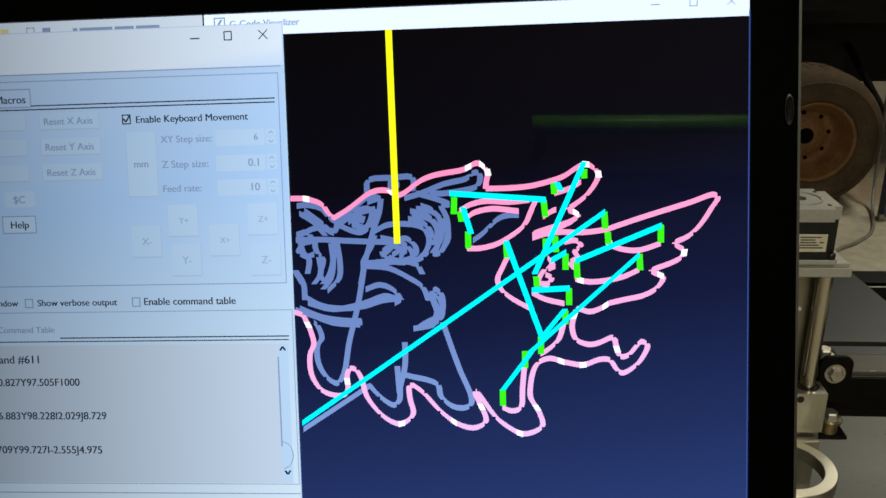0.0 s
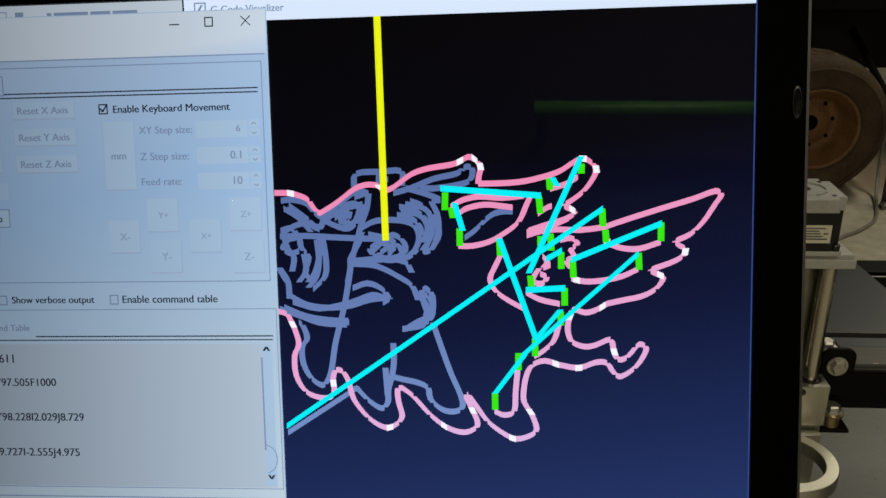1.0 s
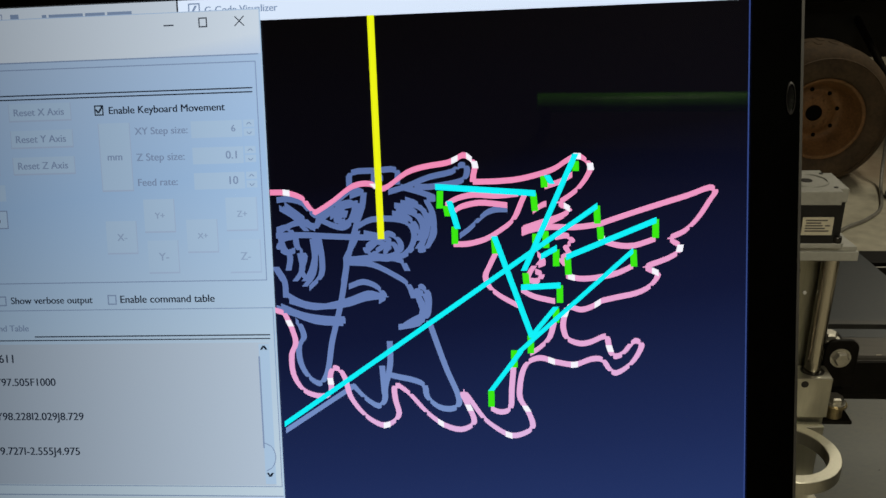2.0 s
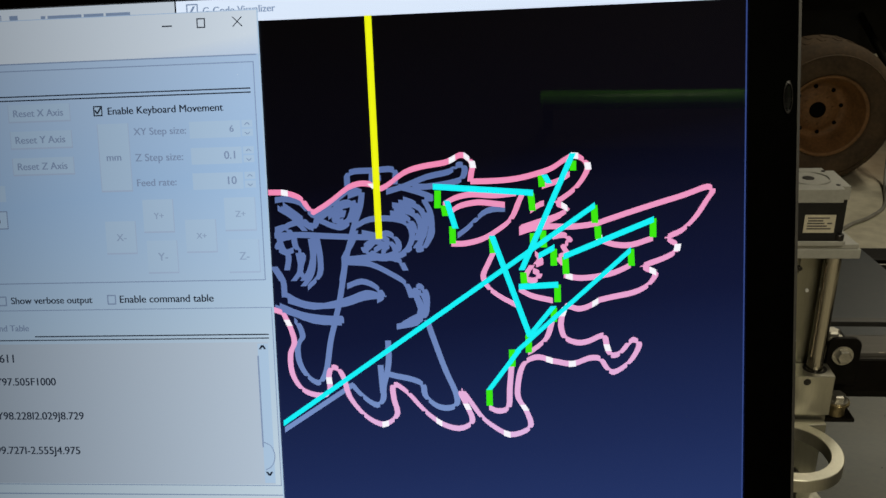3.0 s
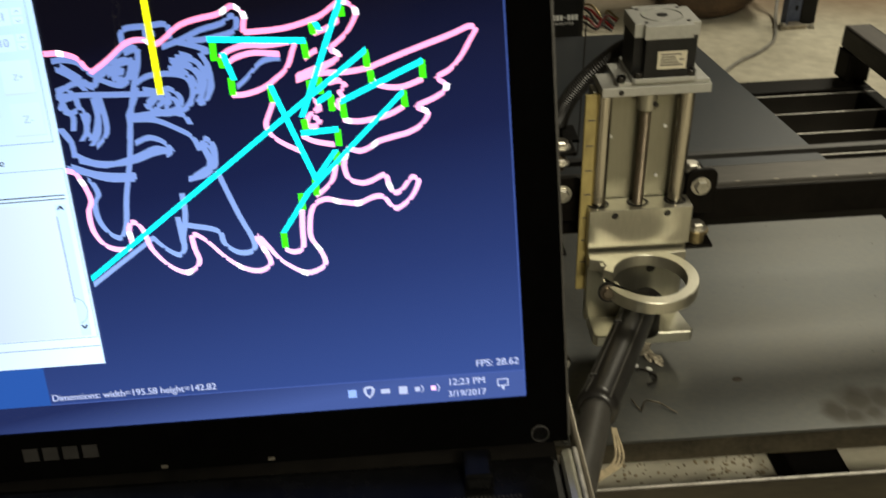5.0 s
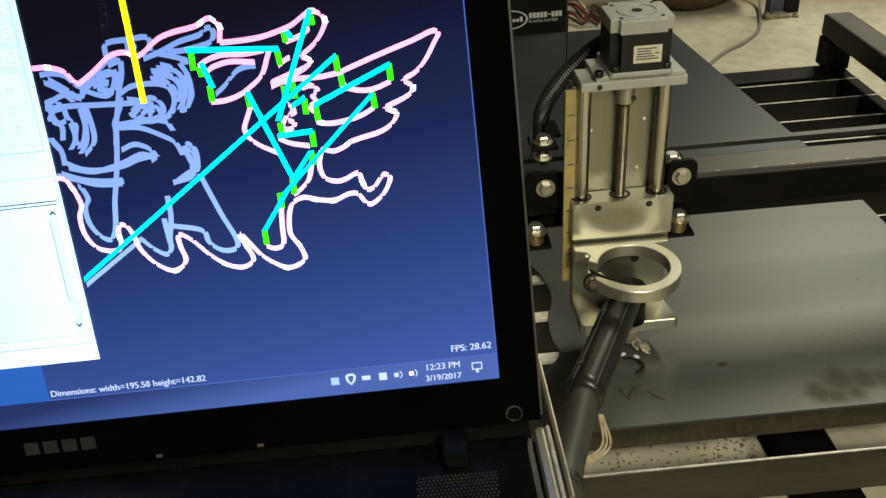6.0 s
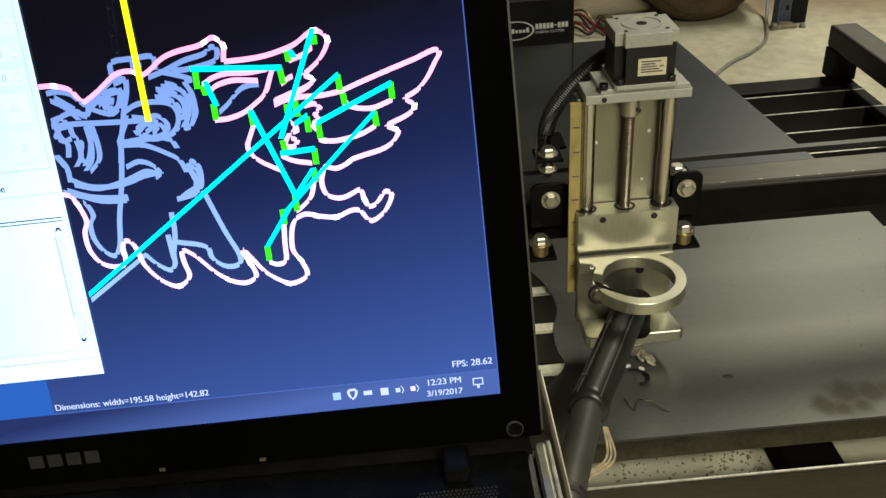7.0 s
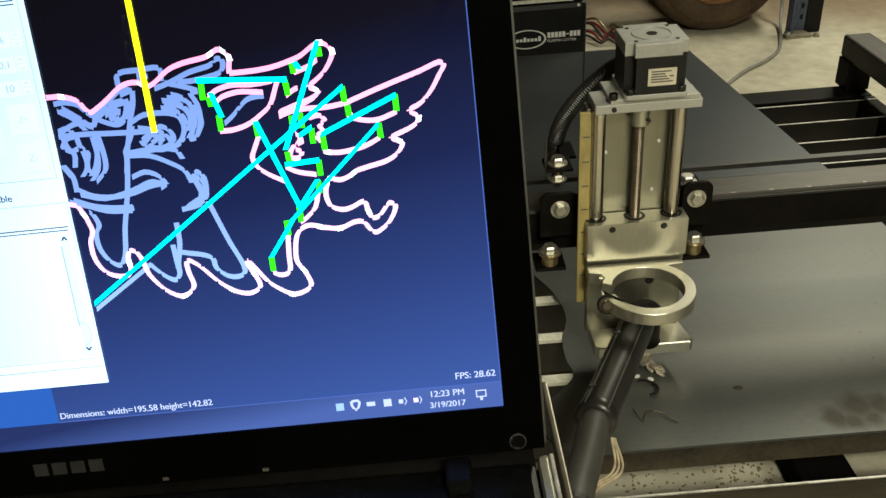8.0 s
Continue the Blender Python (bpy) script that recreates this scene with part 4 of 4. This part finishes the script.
# carriage brackets and rollers
carriage = thing("gantry_carriage", (X(0.35), 0.49, 0.43), "black steel carriage plates with bolts and rollers, on the gantry", "carriage")
part("back_plate", box(X(0.270), X(0.428), 0.4895, 0.4955, 0.450, 0.512, 0.002), M_BLACK, carriage)
for x0, x1 in ((0.257, 0.2975), (0.4025, 0.4335)):
    bm = prism([(X(x0), 0.0), (X(x1), 0.0)] + arc(Vector((X(x1) - 0.009, 0.041)), 0.009, 0, 90, 6) + arc(Vector((X(x0) + 0.009, 0.041)), 0.009, 90, 180, 6), 0, 0.0045, 0.0006)
    part("side_bracket", moved(bm, Matrix.Translation((0, 0.4848, 0.471)) @ pose(0, 0, 0, 90)), M_BLACK, carriage, "black bracket with rounded corners")
for x, z in ((0.2775, 0.503), (0.4170, 0.503)):
    part("hex_bolt", hex_bolt((X(x), 0.4803, z), (0, -1, 0.05), 0.0072, 0.006), M_BOLT, carriage, "bright zinc hex bolt")
for x in (0.2655, 0.4155):
    part("roller_tab", box(X(x) - 0.016, X(x) + 0.016, 0.462, 0.4952, 0.4400, 0.4440, 0.0015), M_BLACK, carriage)
    roller = part("roller", rod((X(x), 0.472, 0.4442), (X(x), 0.472, 0.4565), 0.0085, n=24), M_BRASS, carriage, "brass coloured roller")
    part("washer", rod((X(x), 0.472, 0.4566), (X(x), 0.472, 0.4590), 0.0118, n=24), M_BRASS, roller)
    part("nut", hex_bolt((X(x), 0.472, 0.4590), (0, 0, 1), 0.0075, 0.0075), M_BOLT, roller)
for x, y, z in ((0.278, 0.500, 0.5450), (0.412, 0.500, 0.512)):
    part("upper_tab", box(X(x) - 0.014, X(x) + 0.014, 0.487, 0.516, z - 0.004, z, 0.0012), M_BLACK, carriage)
    part("upper_bolt", hex_bolt((X(x), y, z), (0, 0, 1), 0.0075, 0.008), M_BOLT, carriage)
bm = box(-0.013, 0.013, -0.0008, 0.0008, -0.002, 0.026, 0.0006)
part("tab_lip", moved(bm, Matrix.Translation((X(0.2665), 0.500, 0.5410)) @ pose(0, 0, 0, 0, -24, 78)), M_GANTRY, carriage, "upturned grey steel lip")
part("clip_stud", rod((X(0.278), 0.500, 0.520), (X(0.278), 0.500, 0.5408), 0.0042, n=14), M_SCREW, carriage, "threaded stud")
part("stud_nut", hex_bolt((X(0.278), 0.500, 0.5275), (0, 0, 1), 0.0070, 0.006), M_BOLT, carriage)
part("hose_clip", box(X(0.284), X(0.300), 0.515, 0.552, 0.5412, 0.5445, 0.001), M_BLACK, carriage)

hose = solo("cable_conduit", cable([(X(0.287), 0.552, 0.515), (X(0.2845), 0.552, 0.545), (X(0.293), 0.55, 0.572), (X(0.312), 0.548, 0.598), (X(0.337), 0.540, 0.624), (X(0.352), 0.520, 0.640), (X(0.356), 0.506, 0.648)], 0.0086, n=14, step=26, ribs=0.0007),
            M_RUBBER, (X(0.29), 0.55, 0.50), "black corrugated cable conduit curving to the motor", "conduit")
solo("thin_wire", cable([(0.380, 0.90, 0.330), (0.381, 0.90, 0.36), (0.383, 0.899, 0.51), (0.3835, 0.899, 0.545)], 0.0012, n=8), M_RUBBER, (0.38, 0.9, 0.33), "thin black wire standing upright from the sheet", "wire")

# ---- torch ----
torch = thing("plasma_torch", (X(0.35), 0.43, 0.33), "black hand plasma torch held in the base plate", "plasma torch")
A, B, C, D = Vector((X(0.3525), 0.428, 0.398)), Vector((X(0.2715), 0.256, 0.4255)), Vector((X(0.2335), 0.143, 0.450)), Vector((0.222, -0.02, 0.40))
m, d = along(A, B)
part("handle", lathe([(0, -0.012), (0.012, -0.011), (0.0165, -0.002), (0.0175, 0.02), (0.0170, d * 0.6), (0.0168, d * 0.9), (0.0176, d * 0.95), (0.0178, d), (0.0135, d + 0.003), (0, d + 0.003)], m, 28), M_GRIP, torch, "black moulded torch handle", smooth=True)
for a in (55, 125, -70):
    seam = [A + (B - A) * k / 6 + m.to_3x3() @ Vector((0.0173 * math.cos(radians(a)), 0.0173 * math.sin(radians(a)), 0)) for k in range(1, 7)]
    part("seam", cable(seam, 0.0009, n=6, step=2), M_GRIP2, torch, "grey moulded seam")
for k in (0.35, 0.86):
    p = A + (B - A) * k + m.to_3x3() @ Vector((0.0172 * math.cos(radians(125)), 0.0172 * math.sin(radians(125)), 0))
    part("clip", box(p.x - 0.003, p.x + 0.003, p.y - 0.0015, p.y + 0.0015, p.z - 0.001, p.z + 0.0022), M_RUBBER, torch)
part("head", lathe([(0, 0.045), (0.010, 0.045), (0.0155, 0.040), (0.0155, 0.0), (0, 0.0)], Matrix.Translation((X(0.358), 0.428, 0.368)), 28), M_GRIP, torch, smooth=True)
part("nozzle", lathe([(0, 0), (0.004, 0), (0.008, 0.006), (0.011, 0.020), (0, 0.020)], Matrix.Translation((X(0.358), 0.428, 0.3345)), 24), M_CHAR, torch, "burnt copper nozzle")
part("sleeve", cable([B, B + (C - B) * 0.5, C, C + Vector((-0.012, -0.06, -0.004)), D], 0.0130, n=24, step=6), M_GRIP2, torch, "grey cable sleeve", smooth=True)
part("cuff", lathe([(0.0130, 0), (0.0152, 0.001), (0.0152, 0.006), (0.0130, 0.007)], along(C, C + (C - B))[0], 24, closed=True), M_RUBBER, torch, "black cuff round the sleeve")
for k in range(3):
    o = Vector((0.004 * k, 0.002 * k, -0.003 * k))
    part("lead_wire", cable([B + Vector((0.012, -0.01, -0.013)) + o * 0.4, B + Vector((0.006, -0.045, -0.014)) + o, C + Vector((0.008, 0.018, -0.010)) + o, C + Vector((-0.003, -0.03, -0.016)) + o, C + Vector((-0.02, -0.10, -0.03)) + o], 0.0011, n=8), M_TAN, torch, "tan wire along the torch lead")

# dross and scrap wire on the sheet
bm = bmesh.new()
for k in range(11):
    f = k / 10
    p = Vector((0.3625 + 0.013 * f + random.uniform(-0.003, 0.003), 0.436 - 0.020 * f + random.uniform(-0.003, 0.003), 0.3330 + random.uniform(0, 0.003)))
    own = bmesh.new()
    bmesh.ops.create_icosphere(own, subdivisions=2, radius=random.uniform(0.0032, 0.0054))
    for v in own.verts:
        v.co *= random.uniform(0.7, 1.25)
        v.co.z *= 0.5
        v.co.x *= 1.7
    moved(own, pose(0, 0, 0, random.uniform(-30, 30), random.uniform(-30, 30), random.uniform(-80, -20)))
    joined(bm, moved(own, Matrix.Translation(p)))
solo("dross_lump", bm, M_CHAR, (0.369, 0.426, 0.33), "crusty burnt metal dross under the torch", "dross")
solo("metal_curl", cable([(0.3645, 0.3975, 0.3316), (0.3675, 0.3935, 0.334), (0.3675, 0.388, 0.334), (0.364, 0.3835, 0.333), (0.358, 0.3825, 0.3316)], 0.0016, n=8), M_DARKBOLT_HOLE, (0.363, 0.39, 0.33), "dark curled metal offcut on the sheet", "offcut")
solo("metal_curl", cable([(0.351, 0.4060, 0.3312), (0.357, 0.4050, 0.3325), (0.363, 0.4020, 0.3318), (0.3685, 0.3985, 0.3312)], 0.0012, n=8), M_DARKBOLT_HOLE, (0.36, 0.402, 0.33), "dark narrow metal offcut beside the dross", "offcut")
solo("scrap_wire", cable([(0.3369, 0.3643, 0.3312), (0.3378, 0.3575, 0.3325), (0.3400, 0.3520, 0.3312), (0.3430, 0.3465, 0.3312)], 0.0006, n=6), M_SCREW, (0.34, 0.355, 0.33), "thin bent scrap wire on the sheet", "wire", group="scrap wires")
solo("scrap_wire", cable([(0.3430, 0.3475, 0.3326), (0.3465, 0.3540, 0.334), (0.3505, 0.3607, 0.3312), (0.3545, 0.3565, 0.334), (0.3626, 0.3545, 0.3325), (0.3700, 0.3470, 0.3318), (0.3762, 0.3414, 0.3312)], 0.0006, n=6), M_SCREW, (0.36, 0.352, 0.33), "thin bent scrap wire on the sheet", "wire", group="scrap wires")
for x, y, turn in ((0.3526, 0.4136, 20), (0.3655, 0.4080, -35)):
    solo("ceramic_chip", lathe([(0, 0), (0.0036, 0.0), (0.0031, 0.0012), (0, 0.0013)], Matrix.Translation((x, y, 0.330)) @ pose(0, 0, 0, 6, 0, turn) @ Matrix.Diagonal((1, 0.6, 1, 1)), 9), M_PRINT, (x, y, 0.33), "white chipped scale on the sheet", "chip", group="chips")

# ---- behind the table ----
case = thing("plasma_cutter", (0.25, 1.6, 0), "black plasma cutter case standing on the floor behind the sheet", "plasma cutter")
part("body", box(0.02, 0.4945, 1.45, 1.85, 0.03, 0.425, 0.012), M_CASE, case, "black steel case")
part("top_panel", moved(box(0.02, 0.493, 1.452, 1.85, 0.0, 0.10, 0.01), Matrix.Translation((0, 0, 0.426)) @ Matrix.Shear("XY", 4, (0, 0.0)).to_4x4()), M_CASE, case, "sloped dark control panel")
part("panel_trim", box(0.30, 0.465, 1.4485, 1.4515, 0.428, 0.4345), M_ZINC, case, "pale strip along the control panel")
part("side_screw", rod((0.476, 1.4485, 0.418), (0.476, 1.4497, 0.418), 0.003, n=10), M_PRINT, case)
bm = lathe([(0.90, 0), (1.0, 0), (1.0, 0.0006), (0.90, 0.0006)], Matrix.Translation((0.370, 1.4492, 0.354)) @ pose(0, 0, 0, 90) @ Matrix.Diagonal((0.040, 0.020, 1, 1)), 40, closed=True)
part("badge_ring", bm, M_PRINT, case, "white oval outline")
bm = bmesh.new()
for k, (h, o) in enumerate(((0.017, 0), (0.008, 0), (0.008, 0), (0.012, 0.002), (0.008, 0), (0.008, 0), (0.008, 0), (0.013, 0.002))):
    x = 0.340 + k * 0.0076
    box(x, x + 0.0056, 1.4486, 1.4492, 0.3495 - o * 0.2, 0.3495 + h * 0.75, 0, bm)
part("badge", bm, M_PRINT, case, "row of plain white marks inside the oval")
bm = bmesh.new()
for k in range(9):
    if k != 5:
        box(0.4125 + k * 0.0077, 0.4185 + k * 0.0077, 1.4486, 1.4492, 0.3545, 0.3655, 0, bm)
    else:
        box(0.4125 + k * 0.0077, 0.4185 + k * 0.0077, 1.4486, 1.4492, 0.359, 0.361, 0, bm)
part("badge_bars", bm, M_PRINT, case, "row of plain white blocks")
bm = lettering("PLASMA CUTTER", 0.060)
part("printed_words", moved(bm, Matrix.Translation((0.4125, 1.4490, 0.345)) @ pose(0, 0, 0, 90)), M_PRINT, case, "white printed words")

# wheel of the machine parked behind
wheel = thing("parked_vehicle", (1.10, 2.6, 0), "dusty small vehicle with tan wheels, parked in the dark", "vehicle")


def road_wheel(cx, cy, cz, rad, width, parent):
    m = Matrix.Translation((cx, cy, cz)) @ pose(0, 0, 0, 90)
    w = width
    r = rad
    prof = [(r * 0.56, -0.006), (r * 0.60, 0.006), (r * 0.72, 0.012), (r * 0.84, 0.008), (r * 0.93, -0.006), (r * 0.98, -0.024), (r, -0.05), (r, -w + 0.045), (r * 0.96, -w + 0.015), (r * 0.8, -w), (r * 0.5, -w + 0.01)]
    tyre = part("tyre", lathe(prof, m, 64, closed=True), M_TYRE, parent, "dusty brown tyre", smooth=True)
    part("sidewall_rib", lathe([(r * 0.84, 0.008), (r * 0.85, 0.0115), (r * 0.86, 0.007)], m, 64), M_TYRE, tyre)
    own = bmesh.new()
    for k in range(60):
        a = 2 * math.pi * k / 60
        box(-0.007, 0.007, r * 0.97, r + 0.0012, -w * 0.48 if k % 2 else -w + 0.05, -0.05 if k % 2 else -w * 0.52, 0, own)
        bmesh.ops.rotate(own, verts=own.verts[-8:], cent=(0, 0, 0), matrix=Matrix.Rotation(a, 3, "Z"))
    part("tread", moved(own, m), M_TYRE, tyre)
    rim = part("rim", lathe([(r * 0.53, -0.004), (r * 0.565, 0.004), (r * 0.575, 0.001), (r * 0.54, -0.012), (r * 0.51, -0.03), (r * 0.46, -0.055), (r * 0.42, -0.085), (r * 0.36, -0.094), (r * 0.29, -0.090), (r * 0.27, -0.083), (r * 0.15, -0.082), (0, -0.082)], m, 56), M_RIM, parent, "tan painted steel rim", smooth=True)
    # flat black discs carry the shade of the hub bore and rim holes
    part("hub_bore", lathe([(0, -0.0815), (r * 0.115, -0.0815), (r * 0.115, -0.0805), (0, -0.0805)], m, 28), M_DULL_BLACK, rim)
    for k in range(8):
        a = 2 * math.pi * (k + 0.2) / 8
        part("rim_hole", lathe([(0, -0.0925), (r * 0.030, -0.0925), (r * 0.030, -0.0895), (0, -0.0895)], m @ Matrix.Translation((r * 0.335 * math.cos(a), r * 0.335 * math.sin(a), 0)), 12), M_DULL_BLACK, rim)
        part("wheel_nut", lathe([(0, -0.082), (r * 0.022, -0.082), (r * 0.020, -0.078), (0, -0.078)], m @ Matrix.Translation((r * 0.21 * math.cos(a), r * 0.21 * math.sin(a), 0)), 6), M_RIM, rim)


road_wheel(1.10, 2.41, 0.222, 0.222, 0.20, wheel)
road_wheel(0.62, 2.85, 0.255, 0.255, 0.22, wheel)
part("chassis", box(-0.4, 2.3, 2.95, 3.5, 0.30, 0.75, 0.04), M_CASE, wheel, "dark chassis")
part("body_panel", box(-0.5, 2.5, 2.75, 3.6, 0.52, 1.35, 0.06), M_CASE, wheel, "black bodywork in shadow")
part("axle", rod((1.10, 2.55, 0.222), (1.10, 3.2, 0.35), 0.025), M_BLACK, wheel)
part("axle", rod((0.62, 3.0, 0.255), (0.62, 3.2, 0.35), 0.025), M_BLACK, wheel)
part("tow_pin", rod((0.945, 2.66, 0.34), (0.945, 2.66, 0.43), 0.011), M_FOOT, wheel, "worn pale steel pin")
part("bracket", box(0.94, 0.95, 2.66, 2.96, 0.40, 0.44), M_BLACK, wheel)
part("side_knob", rod((1.37, 2.50, 0.262), (1.37, 2.54, 0.262), 0.018), M_FOOT, wheel)
part("knob_arm", rod((1.37, 2.54, 0.262), (1.37, 2.97, 0.45), 0.012), M_BLACK, wheel)

# slotted upright with its foot, and the panel beside it
upright = thing("shelf_upright", (1.335, 2.33, 0), "blue slotted steel shelf upright on a worn foot", "shelf upright")
bm = box(1.305, 1.312, 2.315, 2.355, 0.0, 1.8)
box(1.312, 1.360, 2.345, 2.355, 0.0, 1.8, 0, bm)
part("post", bm, M_BLUE, upright, "blue slotted steel angle")
for k in range(14):
    for x in (1.322, 1.346):
        part("slot", box(x - 0.0045, x + 0.0045, 2.3435, 2.3448, 0.045 + k * 0.036, 0.061 + k * 0.036), M_CASE, upright)
part("foot", prism([(1.286, 2.300), (1.366, 2.300), (1.356, 2.343), (1.298, 2.343)], 0.0, 0.012, 0.001), M_FOOT, upright, "worn steel foot plate")
for x in (1.294, 1.384):
    part("anchor_bolt", hex_bolt((x, 2.306, 0.012 if x < 1.36 else 0.001), (0, 0, 1), 0.009, 0.009), M_BOLT, upright)
solo("black_panel", box(1.363, 1.412, 2.345, 2.365, 0.0, 1.2, 0.003), M_CASE, (1.39, 2.35, 0), "flat black panel standing beside the shelf upright", "panel")
solo("floor_cable", cable([(0.86, 1.72, 0.006), (0.93, 1.87, 0.006), (0.998, 1.968, 0.006), (1.076, 2.054, 0.006), (1.156, 2.117, 0.006), (1.234, 2.214, 0.006), (1.30, 2.385, 0.02), (1.335, 2.48, 0.12), (1.345, 2.52, 0.42)], 0.0052, n=10), M_CABLE, (1.0, 2.0, 0), "grey power cable lying across the concrete floor", "cable")
for k in range(6):
    x, y = 0.685 + 0.009 * k, 2.38 + 0.022 * k
    tone, hue = ((M_RUBBER, "black"), (M_RED, "red"), (M_RUBBER, "black"), (M_CABLE, "grey"), (M_RED, "red"), (M_BRASS, "brass"))[k]
    solo("clip_lead", cable([(x - 0.06, y + 0.10, 0.007), (x, y + 0.05 - 0.02 * (k % 2), 0.02 + 0.012 * (k % 3)), (x + 0.035, y - 0.01, 0.012), (x + 0.06, y + 0.03 * (k % 2), 0.02), (x + 0.085, y - 0.02, 0.007)], 0.0040, n=8),
         tone, (x, y, 0), hue + " clip lead in a tangle on the floor", "cable", group="tangled leads")

# pipe behind the operator, seen only in the gloss of the screen
pipe = thing("green_pipe", (0.2, -2.2, 1.58), "green painted pipe on the front wall", "pipe")
part("pipe", rod((0.09, -2.2, 1.641), (1.1, -2.2, 1.636), 0.028), M_GREENP, pipe)
for x in (0.1, 1.0):
    part("bracket", box(x, x + 0.03, -2.35, -2.17, 1.597, 1.615), M_BLACK, pipe)

chain = thing("hanging_chain", (-0.61, -1.6, 2.7), "thin steel chain hanging from the ceiling", "chain")
for k in range(48):
    z = 2.69 - 0.031 * k
    x = -0.66 + 0.0013 * k
    m = Matrix.Translation((x, -1.6, z)) @ pose(0, 0, 0, 0, 4, 90 * (k % 2) + 20)
    own = bmesh.new()
    loop = [(0.009 * math.cos(a), 0, 0.011 * math.copysign(1, math.sin(a)) * (abs(math.sin(a)) > 0.01) + 0.009 * math.sin(a)) for a in [2 * math.pi * i / 14 for i in range(15)]]
    part("link", moved(cable(loop, 0.0024, n=6, step=1), m), M_BOLT, chain)
